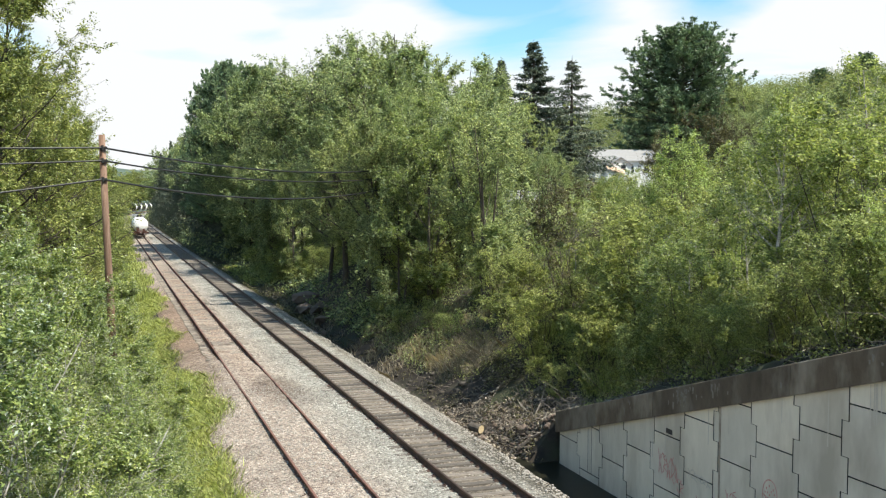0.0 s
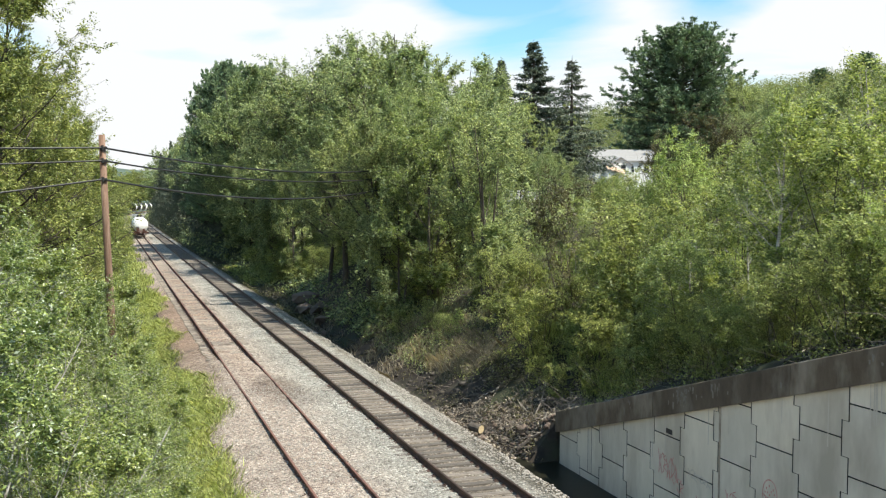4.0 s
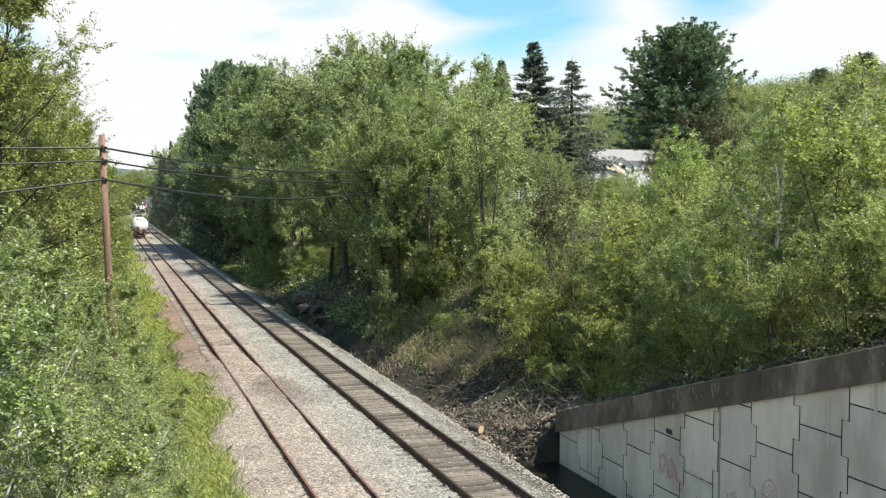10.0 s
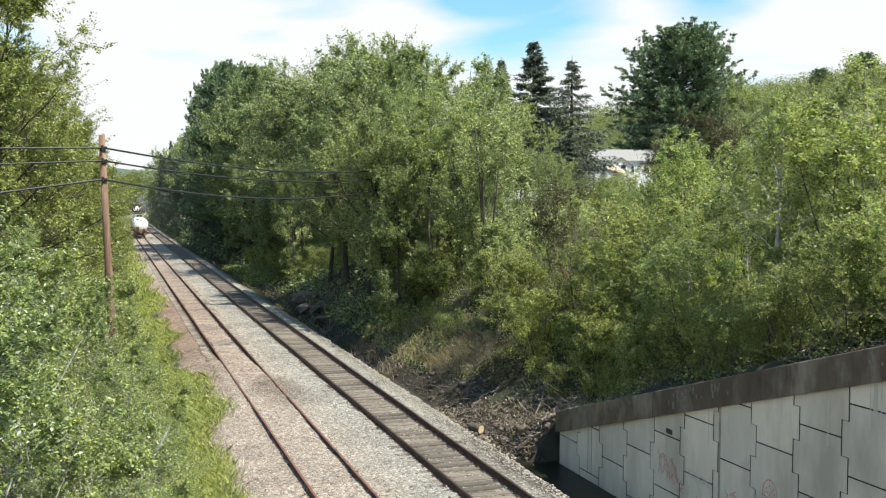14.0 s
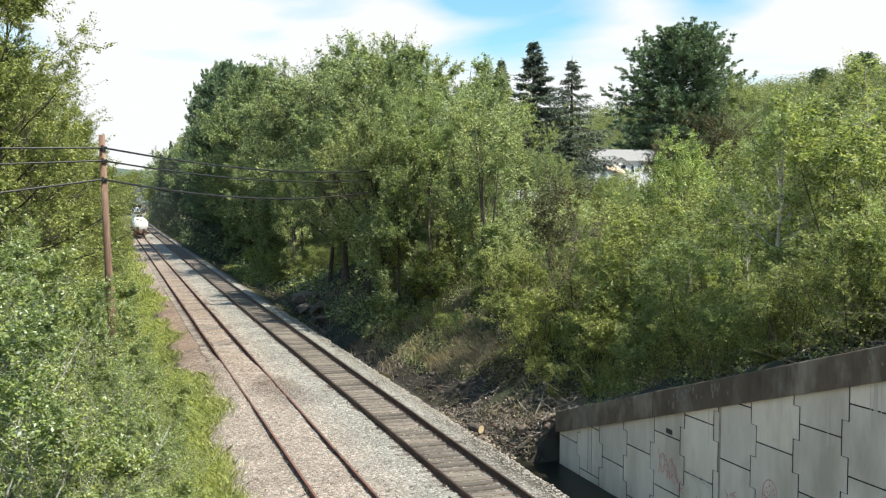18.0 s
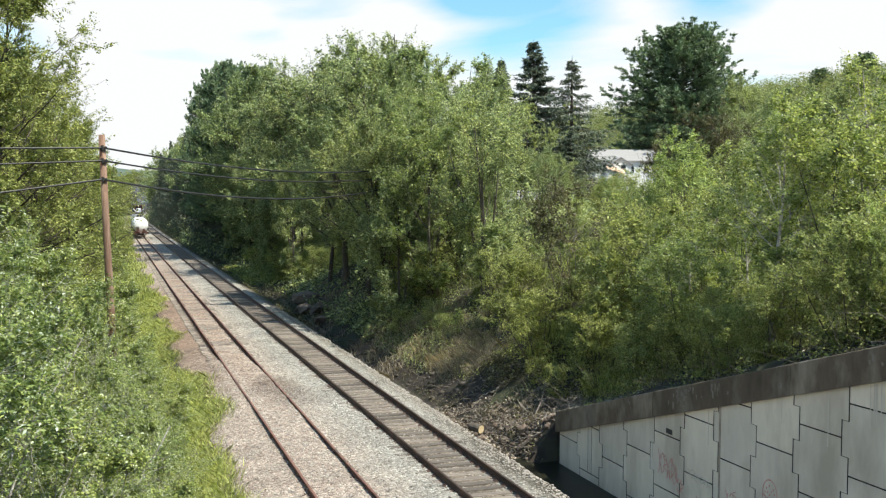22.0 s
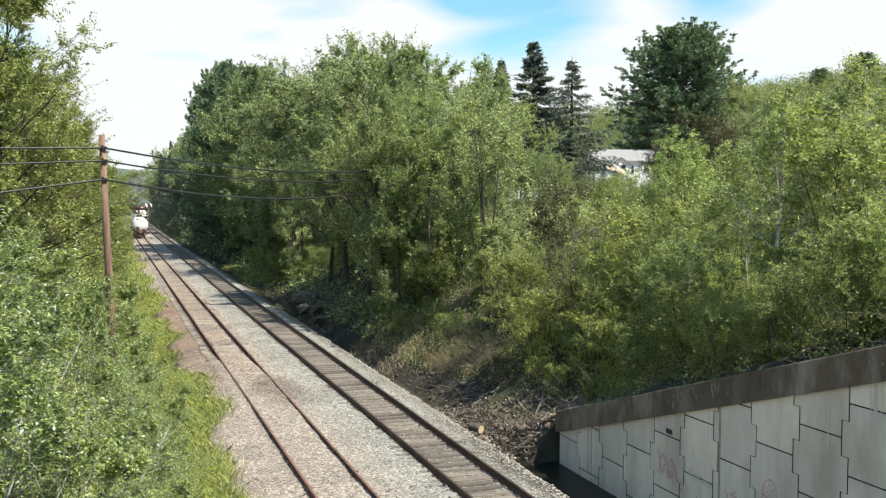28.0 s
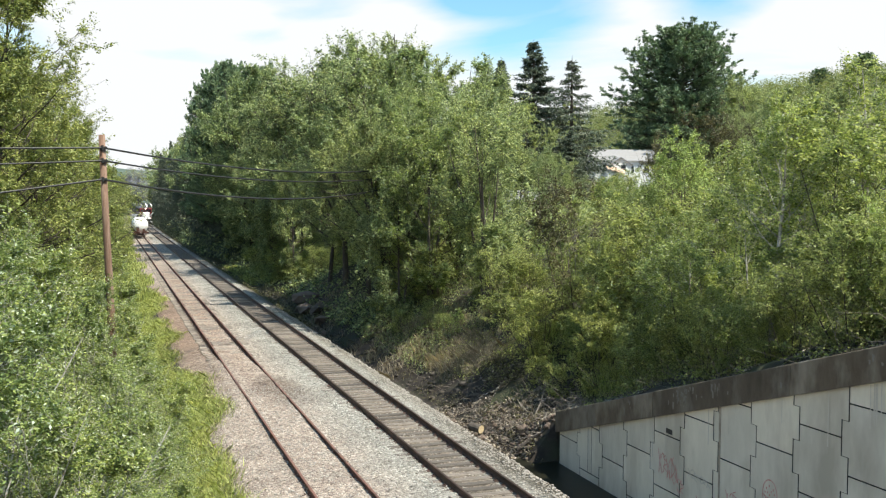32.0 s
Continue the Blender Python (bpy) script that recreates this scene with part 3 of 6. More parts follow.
def retaining_wall():
    w = thing("retaining_wall", "light grey concrete panel retaining wall with red graffiti scrawls", "wall", kind="structure")
    # backing, dark in the joints
    g = Geo()
    ya, yb = 12.0, 29.55
    za, zb = cap_top(ya) - 0.72, cap_top(yb) - 0.72
    x0, x1 = WALL_X + 0.06, WALL_X + 0.34
    V = [(x0, ya, -1.7), (x0, yb, -1.7), (x0, yb, zb), (x0, ya, za), (x1, ya, -1.7), (x1, yb, -1.7), (x1, yb, zb), (x1, ya, za)]
    g.add(V, [(0, 3, 2, 1), (4, 5, 6, 7), (1, 2, 6, 5), (0, 4, 7, 3), (3, 7, 6, 2), (0, 1, 5, 4)])
    part("backing", g, "joint", w)
    for col in range(-1, 10):
        cy = 28.2 - 0.75 - 1.5 * col
        low = 1.27 if col % 2 else 0.52
        for row in range(-3, 4):
            cz = low + 0.75 + 1.5 * row
            if cz < -2.2 or cz - 0.75 > cap_top(cy - 0.85) - 0.6:
                continue
            me = panel_mesh(cy, cz, 29.6)
            if me:
                ob = part("panel", me, "concrete", w)
                ob.location.x = WALL_X + 0.002 * (col % 3)
    # coping in cast lengths, proud of the panels
    ends = [12.3, 17.83, 23.55, 26.9, 29.75]
    for a, b in zip(ends, ends[1:]):
        g = Geo()
        x0, x1, c = WALL_X - 0.09, WALL_X + 0.4, 0.02
        V = []
        for y in (a + 0.011, b - 0.011):
            t, lo = cap_top(y), cap_top(y) - 0.71
            V += [(x0, y, lo), (x1, y, lo), (x1, y, t - c), (x1 - c, y, t), (x0 + c, y, t), (x0, y, t - c)]
        g.add(V, [(5, 4, 3, 2, 1, 0), (6, 7, 8, 9, 10, 11)] + [(i, (i + 1) % 6, (i + 1) % 6 + 6, i + 6) for i in range(6)])
        part("coping", g, "old_concrete", w, "dark weathered concrete coping")
    # faded red scrawls: slanting strokes and loops
    def scrawl(name_seed, y0, z0, wide, high, n, mat="red_scrawl", label="faded red spray-paint scrawl"):
        r = random.Random(name_seed)
        g = Geo()
        for k in range(n):
            yc = y0 + wide * (0.5 - (k + 0.5) / n)
            zc = z0 - high * 0.35 * (k / n) + r.uniform(-0.1, 0.1) * high
            w, h = wide / n * r.uniform(0.45, 0.8), high * r.uniform(0.25, 0.5)
            if k % 3 == 1:
                pts = [(yc + w * math.cos(t), zc + h * math.sin(t)) for t in np.linspace(0.4, 6.0, 16)]
            elif k % 3 == 0:
                pts = [(yc + w, zc + h), (yc + w * 0.2, zc + 0.1 * h), (yc - w, zc - h), (yc - w * 0.4, zc - 0.2 * h), (yc + w * 0.6, zc - h), (yc - w * 0.2, zc + h * 0.6)]
            else:
                pts = [(yc + w * math.sin(t * 1.7), zc + h * (1 - t / 3)) for t in np.linspace(0, 6, 14)]
            ribbon(g, pts, 0.014)
        part("graffiti", g, mat, w_all, label)

    w_all = w
    scrawl(1, 22.85, 0.55, 0.95, 0.75, 7)
    scrawl(2, 22.3, 0.15, 0.4, 0.4, 3)
    scrawl(3, 21.25, -0.05, 0.5, 0.3, 4)
    scrawl(4, 19.75, 0.42, 1.0, 0.45, 6)
    scrawl(5, 21.4, 0.55, 0.95, 0.22, 7, "streak", "faint grey scribble")
    g = Geo()
    dome = [(18.55 + 0.26 * math.cos(t), 0.92 + 0.34 * math.sin(t)) for t in np.linspace(-0.1, math.pi + 0.1, 18)]
    ribbon(g, dome + [(18.33, 0.68), (18.55, 0.62), (18.77, 0.68), dome[0]], 0.014)
    ribbon(g, [(18.3, 0.86), (18.45, 0.81), (18.65, 0.83), (18.8, 0.88)], 0.016)
    for k in range(5):
        ribbon(g, [(18.36 + 0.085 * k, 0.83), (18.37 + 0.08 * k, 0.68)], 0.016)
    for dy, dz in ((-0.12, 0.16), (0.02, 0.22), (0.12, 0.15), (-0.05, 0.1), (0.08, 0.06), (-0.16, 0.06), (0.17, 0.05), (0.0, 0.02)):
        ribbon(g, [(18.55 + dy, 0.92 + dz), (18.56 + dy, 0.87 + dz)], 0.02)
    part("graffiti", g, "red_scrawl", w, "red spray-painted dome with dots")
    # grooves cast into the end panel, and a rusty run down one joint
    for y in (27.55, 27.3):
        part("groove", Geo().box(WALL_X - 0.003, y - 0.008, -1.0, WALL_X + 0.01, y + 0.008, cap_top(y) - 0.74), "joint", w, "narrow dark groove")
    part("rust_run", Geo().add([(WALL_X - 0.004, 20.58, cap_top(20.5) - 0.74), (WALL_X - 0.004, 20.48, cap_top(20.5) - 0.72), (WALL_X - 0.004, 20.5, -0.9), (WALL_X - 0.004, 20.56, -0.9)], [(0, 1, 2, 3)]), "brown_stain", w, "brown stain down a joint")
    # rain streaks
    g = Geo()
    r = random.Random(6)
    for k in range(26):
        y = r.choice([27.4, 25.6, 24.0, 21.0, 18.1, 15.5, 15.2, r.uniform(14, 29)]) + r.uniform(-0.35, 0.35)
        top = cap_top(y) - 0.73
        ribbon(g, [(y, top), (y + r.uniform(-0.01, 0.01), top - r.uniform(0.2, 1.2))], r.uniform(0.008, 0.02))
    part("streaks", g, "streak", w, "dark rain streaks", kind="stuff")
    g = Geo()
    r = random.Random(16)
    for k in range(44):
        y = r.choice([20.4, 21.6, 22.3, 22.0, 15.2, 24.8, r.uniform(13, 29)]) + r.uniform(-0.45, 0.45)
        hi = cap_top(y) - r.uniform(0.08, 0.4)
        x = WALL_X - 0.094
        l, ww = r.uniform(0.05, 0.24), r.uniform(0.01, 0.045)
        g.add([(x, y - ww, hi), (x, y + ww, hi + 0.01), (x, y + ww * 0.7, hi - l), (x, y - ww * 0.6, hi - l * 0.9)], [(0, 1, 2, 3)])
    part("lime_stains", g, "lime", w, "pale lime runs on the coping", kind="stuff")
    # small drain plate high on a panel
    g = Geo().box(WALL_X - 0.012, 22.68, 1.34, WALL_X + 0.01, 22.98, 1.47)
    part("drain_plate", g, "joint", w, "small dark metal drain plate")
    return w


wall = retaining_wall()


M["water"] = mottled("ditch_water", (0.012, 0.013, 0.009), (0.022, 0.021, 0.014), 1.5, 0.3, bump=0.06)
M["water"].node_tree.nodes["Principled BSDF"].inputs["Specular IOR Level"].default_value = 0.12
pond = part("water", sheet("water", np.arange(12.2, 14.3, 0.25), np.arange(8.0, 30.6, 0.5), lambda x, y: -1.2 + 0.002 * waves(x, y, 3.0)), "water")
tagged(pond, "dark still water in the ditch along the wall", "water", kind="structure")


# ---- plants ----
def leaf_mesh(name, centres, size, seed, up=0.5, aspect=0.55, droop=0.0, fold=0.12):
    """Many small leaves, one little folded blade at each centre."""
    rng = np.random.default_rng(seed)
    n = len(centres)
    nrm = rng.normal(size=(n, 3))
    nrm /= np.linalg.norm(nrm, axis=1)[:, None]
    nrm[:, 2] = np.abs(nrm[:, 2]) + up
    nrm /= np.linalg.norm(nrm, axis=1)[:, None]
    t = rng.normal(size=(n, 3))
    t[:, 2] -= droop
    t -= nrm * (t * nrm).sum(1)[:, None]
    t /= np.linalg.norm(t, axis=1)[:, None]
    b = np.cross(nrm, t)
    s = (size * rng.uniform(0.65, 1.35, n))[:, None]
    V = np.empty((n, 4, 3))
    V[:, 0] = centres - t * s * 0.5
    V[:, 1] = centres + b * s * aspect * 0.5 + nrm * s * fold
    V[:, 2] = centres + t * s * 0.5
    V[:, 3] = centres - b * s * aspect * 0.5 + nrm * s * fold
    F = np.arange(n * 4).reshape(n, 4)
    return quads(name, V.reshape(-1, 3), F)


def unit(a):
    return a / np.maximum(np.linalg.norm(a, axis=-1, keepdims=True), 1e-9)


def grow(P, D, L, n, rng, lift=0.0, wob=0.1):
    """Curved shoots: from places P along ways D, of lengths L, in n steps; lift bends them up or down."""
    pts, d = [P], unit(D)
    for k in range(n):
        d = unit(d + rng.normal(0, wob, d.shape) + np.array([0, 0, lift]))
        pts.append(pts[-1] + d * (L / n)[:, None])
    return np.stack(pts, 1)


def on_path(pts, i, q):
    """Place and way at the share q along path i."""
    n = pts.shape[1] - 1
    j = np.clip(q, 0, 0.9999) * n
    c = j.astype(int)
    a, b = pts[i, c], pts[i, c + 1]
    return a + (b - a) * (j - c)[:, None], unit(b - a)


def fork(d, angle, rng):
    """Ways that leave d at an angle, all round."""
    s = unit(np.cross(d, rng.normal(size=d.shape)))
    return d * np.cos(angle)[:, None] + s * np.sin(angle)[:, None]


def pipes(pts, r0, r1, sides):
    """Tapered tubes along many paths at once: vertices and faces."""
    k, m = pts.shape[0], pts.shape[1]
    t = unit(np.concatenate([pts[:, 1:2] - pts[:, :1], pts[:, 2:] - pts[:, :-2], pts[:, -1:] - pts[:, -2:-1]], 1))
    a = unit(np.cross(t, np.array([0.31, 0.87, 0.38])))
    b = np.cross(t, a)
    r = np.asarray(r0)[:, None] + (np.asarray(r1) - np.asarray(r0))[:, None] * np.linspace(0, 1, m)[None, :]
    w = np.arange(sides) * 2 * math.pi / sides
    V = pts[:, :, None, :] + r[:, :, None, None] * (a[:, :, None, :] * np.cos(w)[:, None] + b[:, :, None, :] * np.sin(w)[:, None])
    i = (np.arange(k)[:, None, None] * m + np.arange(m - 1)[None, :, None]) * sides
    s = np.arange(sides)[None, None, :]
    n = (s + 1) % sides
    F = np.stack([i + s, i + n, i + sides + n, i + sides + s], -1).reshape(-1, 4)
    return V.reshape(-1, 3), F


def merged(name, pieces):
    V, F, k = [], [], 0
    for v, f in pieces:
        V.append(v)
        F.append(f + k)
        k += len(v)
    return quads(name, np.concatenate(V), np.concatenate(F))


def leaf_quads(name, base, axis, nrm, size, aspect, fold=0.1):
    """Leaves from their stalks: each a folded blade along its axis."""
    axis = unit(axis)
    nrm = unit(nrm - axis * (nrm * axis).sum(1)[:, None])
    b = np.cross(nrm, axis)
    s = size[:, None]
    V = np.empty((len(base), 4, 3))
    V[:, 0] = base
    V[:, 1] = base + axis * s * 0.45 + b * s * aspect * 0.5 + nrm * s * fold
    V[:, 2] = base + axis * s
    V[:, 3] = base + axis * s * 0.45 - b * s * aspect * 0.5 + nrm * s * fold
    return quads(name, V.reshape(-1, 3), np.arange(len(base) * 4).reshape(-1, 4))


TOP, PLACED = {}, set()


def deciduous(name, label, seed, height, spread, base, limbs, leaves, leaf, mat, bark="bark", stems=1, trunk=None, twig=1.0, n2=8, n3=15, group="", category="tree", rise=0.55, droop=0.1, forked=0.8, ragged=0.22, lift=0.08, aspect=0.5):
    """A broadleaved tree: stems, limbs, branches and twigs, with leaves set along every twig."""
    rng = np.random.default_rng(seed)
    zc, rz = height * (1 + base) / 2, height * (1 - base) / 2
    ph = rng.uniform(0, 6.28, 4)

    def room(p, d):
        """How far a shoot at p can go along d inside the uneven outline of the crown."""
        az = np.arctan2(p[:, 1] + d[:, 1] * spread, p[:, 0] + d[:, 0] * spread)
        lump = 1 + ragged * (0.6 * np.sin(3 * az + ph[0] + d[:, 2] * 2.5) + 0.5 * np.sin(5 * az + ph[1] - d[:, 2] * 4) + 0.35 * np.sin(7 * d[:, 2] + 2 * az + ph[2]))
        sc = np.array([1 / spread, 1 / spread, 1 / rz])
        o, e = (p - np.array([0, 0, zc])) * sc / lump[:, None], d * sc / lump[:, None]
        a, b, c = (e * e).sum(1), (o * e).sum(1), (o * o).sum(1) - 1
        return np.maximum((-b + np.sqrt(np.maximum(b * b - a * c, 0))) / a, 0.25)

    wood = []
    # stems
    k = np.arange(stems)
    r0 = (trunk or height * 0.013) * (1 if stems == 1 else 0.62)
    lean = rng.normal(0, 0.03 if stems == 1 else 0.11 if height > 9 else 0.2, (stems, 2))
    foot = np.concatenate([rng.normal(0, 0.12, (stems, 2)) * (stems > 1), np.full((stems, 1), -0.4)], 1)
    hs = height * np.where(k == 0, 0.95, rng.uniform(0.65, 0.95, stems))
    S = grow(foot, np.concatenate([lean * 1.3, np.ones((stems, 1))], 1), hs + 0.4, 8, rng, 0.06, 0.035)
    wood.append(pipes(S, np.full(stems, r0 * 1.25), np.full(stems, r0 * 0.12), 7))
    # limbs
    m = max(4, limbs // stems)
    si = np.repeat(k, m)
    u = np.tile((np.arange(m) + 0.5) / m, stems)
    f = base * 0.85 + (forked - base * 0.85) * u
    P, T = on_path(S, si, f)
    az = np.tile(np.arange(m) * 2.4, stems) + rng.uniform(-0.5, 0.5, len(si)) + si * 1.3
    el = rise * (0.3 + 1.35 * u) + rng.normal(0, 0.12, len(si))
    D = np.stack([np.cos(az) * np.cos(el), np.sin(az) * np.cos(el), np.sin(el)], 1)
    L = np.maximum(room(P, D) * rng.uniform(0.72, 1.0, len(si)), spread * 0.25)
    B1 = grow(P, D, L, 5, rng, lift, 0.1)
    rl = r0 * 0.5 * (1.1 - f) * (0.5 + 0.5 * L / L.max())
    wood.append(pipes(B1, rl, rl * 0.25, 5))
    # branches
    i2 = np.repeat(np.arange(len(si)), n2)
    q2 = np.tile((np.arange(n2) + 0.5) / n2, len(si)) * 0.78 + 0.22
    q2 = np.clip(q2 + rng.uniform(-0.05, 0.05, len(q2)), 0.15, 1)
    P, T = on_path(B1, i2, q2)
    D = unit(fork(T, rng.uniform(0.5, 1.15, len(i2)), rng) + np.array([0, 0, 0.12]))
    L2 = np.minimum(room(P, D) * 0.95, L[i2] * (0.62 - 0.35 * q2) * rng.uniform(0.7, 1.25, len(i2)) + twig * 0.3)
    B2 = grow(P, D, L2, 4, rng, lift * 0.6, 0.14)
    rb = np.maximum(rl[i2] * 0.42 * (1.1 - 0.6 * q2), 0.006)
    wood.append(pipes(B2, rb, rb * 0.3, 4))
    # twigs
    i3 = np.repeat(np.arange(len(i2)), n3)
    q3 = np.tile((np.arange(n3) + 0.7) / n3, len(i2)) * 0.9 + 0.1
    P, T = on_path(B2, i3, q3)
    D = fork(T, rng.uniform(0.35, 1.1, len(i3)), rng)
    L3 = twig * rng.uniform(0.45, 1.25, len(i3)) * (1.1 - 0.4 * q3)
    B3 = grow(P, D, L3, 3, rng, -droop, 0.13)
    bare = np.arange(0, len(i3), 2)
    rt = np.full(len(bare), max(0.0035, twig * 0.006))
    wood.append(pipes(B3[bare], rt, rt * 0.4, 3))
    # leaves, thinner on some boughs than on others
    vigour = rng.uniform(0.4, 1.5, len(si))[i2][i3] * rng.uniform(0.12, 1.8, len(i2))[i3] * L3
    i4 = rng.choice(len(i3), leaves, p=vigour / vigour.sum())
    q4 = rng.uniform(0.08, 1.0, leaves)
    P, T = on_path(B3, i4, q4)
    up = np.array([0, 0, 1.0])
    side = unit(np.cross(T, up) + 1e-6) * np.where(rng.random(leaves) < 0.5, -1, 1)[:, None]
    axis = T * rng.uniform(0.2, 0.9, leaves)[:, None] + side * 0.8 + rng.normal(0, 0.35, (leaves, 3)) - up * 0.2
    nrm = up * 0.9 + rng.normal(0, 0.55, (leaves, 3))
    s = leaf * rng.uniform(0.6, 1.35, leaves)
    keep = P[:, 2] > 0.12
    P = P + rng.normal(0, leaf * 0.35, (leaves, 3))
    t = thing(name, label, category, group)
    part("trunk", merged("trunk", wood), bark, t)
    TOP[t.name] = float(np.percentile(P[:, 2], 99.7))
    part("crown", leaf_quads("crown", P[keep], axis[keep], nrm[keep], s[keep], aspect), mat, t)
    return t


def pine(name, label, seed, height, spread, mat, leaves, leaf, base=0.12, group=""):
    """A white pine: boughs that sweep up at their ends, set with brushes of long needles."""
    rng = np.random.default_rng(seed)
    trunk = np.array([[(0, 0, -0.5), (0.15, 0, height * 0.3), (-0.1, 0.1, height * 0.65), (0, 0, height * 0.97)]], dtype=float)
    wood = [pipes(trunk, [height * 0.018], [0.04], 8)]
    z = np.repeat(np.arange(base, 0.97, 0.033), 11) * height + rng.uniform(-0.5, 0.5, len(np.arange(base, 0.97, 0.033)) * 11)
    u = np.clip(z / height, 0, 1)
    az = rng.uniform(0, 6.28, len(z))
    lump = 1 + 0.16 * np.sin(3 * az + 9 * u) + 0.12 * np.sin(5 * az - 13 * u + 1)
    L = spread * np.sqrt(np.maximum(0.04, 1 - (np.abs(u - 0.32) / 0.68) ** 2.2)) * rng.uniform(0.72, 1.02, len(z)) * lump
    D = np.stack([np.cos(az), np.sin(az), -0.05 + 1.3 * np.maximum(0, u - 0.45)], 1)
    B1 = grow(np.stack([0 * z, 0 * z, z], 1), D, L, 5, rng, 0.07, 0.05)
    wood.append(pipes(B1, 0.1 * (1.15 - u) + 0.02, 0.02 + 0 * u, 4))
    n2 = 10
    i2 = np.repeat(np.arange(len(z)), n2)
    q2 = np.tile((np.arange(n2) + 0.5) / n2, len(z)) * 0.85 + 0.15
    P, T = on_path(B1, i2, q2)
    s = unit(np.cross(T, np.array([0, 0, 1.0]))) * np.where(np.arange(len(i2)) % 2, 1, -1)[:, None]
    D = T * 0.75 + s * rng.uniform(0.3, 1.0, (len(i2), 1)) + np.array([0, 0, 0.22]) + rng.normal(0, 0.12, (len(i2), 3))
    L2 = L[i2] * (0.42 - 0.28 * q2) * rng.uniform(0.7, 1.2, len(i2)) + 0.35
    B2 = grow(P, D, L2, 3, rng, 0.1, 0.08)
    wood.append(pipes(B2, np.full(len(i2), 0.022), np.full(len(i2), 0.01), 3))
    # brushes
    tufts = leaves // 13
    i3 = rng.choice(len(i2), tufts, p=L2 / L2.sum())
    P, T = on_path(B2, i3, rng.uniform(0.25, 1.0, tufts) ** 0.7)
    P = P + rng.normal(0, 0.12, P.shape)
    i4 = np.repeat(np.arange(tufts), 13)
    axis = T[i4] * 0.75 + rng.normal(0, 0.52, (len(i4), 3)) + np.array([0, 0, 0.3])
    t = thing(name, label, "pine tree", group)
    part("trunk", merged("trunk", wood), "bark", t)
    TOP[t.name] = float(np.percentile(P[:, 2], 99.7)) + leaf * 0.6
    part("crown", leaf_quads("crown", P[i4], axis, rng.normal(size=axis.shape) + np.array([0, 0, 0.6]), leaf * rng.uniform(0.6, 1.3, len(i4)), 0.23, 0.03), mat, t)
    return t


def spruce(name, label, seed, height, spread, mat, leaves, leaf, gaps=0.0, group=""):
    """A spruce: boughs that sag and lift again at the tips, with hanging branchlets."""
    rng = np.random.default_rng(seed)
    wood = [pipes(np.array([[(0, 0, -0.5), (0, 0, height * 0.5), (0, 0, height)]], dtype=float), [height * 0.015], [0.012], 7)]
    lev = np.arange(0.05, 0.985, 0.021)
    z = np.repeat(lev, 7) * height
    z = (z + rng.uniform(-0.5, 0.5, len(z)) * height * 0.018)[rng.random(len(z)) > gaps]
    u = np.clip(z / height, 0, 1)
    az = rng.uniform(0, 6.28, len(z))
    L = (spread * (1 - u) ** 1.12 + 0.06) * rng.uniform(0.6, 1.08, len(z))
    f = np.linspace(0, 1, 5)[None, :]
    hang = (0.42 - 0.75 * np.maximum(u - 0.5, 0))[:, None]
    B1 = np.stack([np.cos(az)[:, None] * L[:, None] * f, np.sin(az)[:, None] * L[:, None] * f, z[:, None] + L[:, None] * (-hang * f + 0.3 * f ** 2.2)], 2)
    wood.append(pipes(B1, 0.05 * (1.1 - u) + 0.008, 0.006 + 0 * u, 4))
    n2 = 16
    i2 = np.repeat(np.arange(len(z)), n2)
    q2 = np.tile((np.arange(n2) + 0.5) / n2, len(z)) * 0.86 + 0.14
    P, T = on_path(B1, i2, q2)
    s = unit(np.cross(T, np.array([0, 0, 1.0]))) * np.where(np.arange(len(i2)) % 2, 1, -1)[:, None]
    D = T * 0.6 + s * rng.uniform(0.5, 1.0, (len(i2), 1)) - np.array([0, 0, 0.35])
    L2 = L[i2] * (0.3 - 0.2 * q2) * rng.uniform(0.7, 1.2, len(i2)) + 0.12
    B2 = grow(P, D, L2, 2, rng, -0.22, 0.08)
    i3 = rng.choice(len(i2), leaves, p=L2 / L2.sum())
    P, T = on_path(B2, i3, rng.uniform(0.0, 1.0, leaves))
    axis = T * 0.8 + rng.normal(0, 0.4, (leaves, 3)) - np.array([0, 0, 0.35])
    t = thing(name, label, "spruce tree", group)
    part("trunk", merged("trunk", wood), "bark", t)
    TOP[t.name] = float(np.percentile(P[:, 2], 99.9))
    part("crown", leaf_quads("crown", P, axis, rng.normal(size=axis.shape) + np.array([0, 0, 0.5]), leaf * rng.uniform(0.6, 1.3, leaves), 0.24, 0.03), mat, t)
    return t


def stand(ob, x, y, height, ref, turn, wide=1.0, dz=0.0):
    """The pose that sets a plant of height ref at x, y, grown to the height given."""
    s = height / ref
    return Matrix.Translation((x, y, put_z(x, y) + dz)) @ Matrix.Rotation(turn, 4, "Z") @ Matrix.Diagonal((s * wide, s * wide, s, 1))


def plant_out(kinds, rows, label=None, group=None):
    """Sets out plants: rows of (kind, x, y, height, width). The first of each kind is the plant itself, later ones copies."""
    made = []
    for i, (k, x, y, h, w) in enumerate(rows):
        ob, ref = kinds[k]
        tall = TOP[ob.name]
        m = stand(ob, x, y, h, tall, i * 2.399 + k, w * tall / ref)
        if ob.name in PLACED:
            c = copy_thing(ob, Matrix())
            c.matrix_basis = m
        else:
            PLACED.add(ob.name)
            ob.matrix_basis = m
            c = ob
        if label:
            tagged(c, label)
        if group:
            tagged(c, group=group)
        made.append(c)
    return made


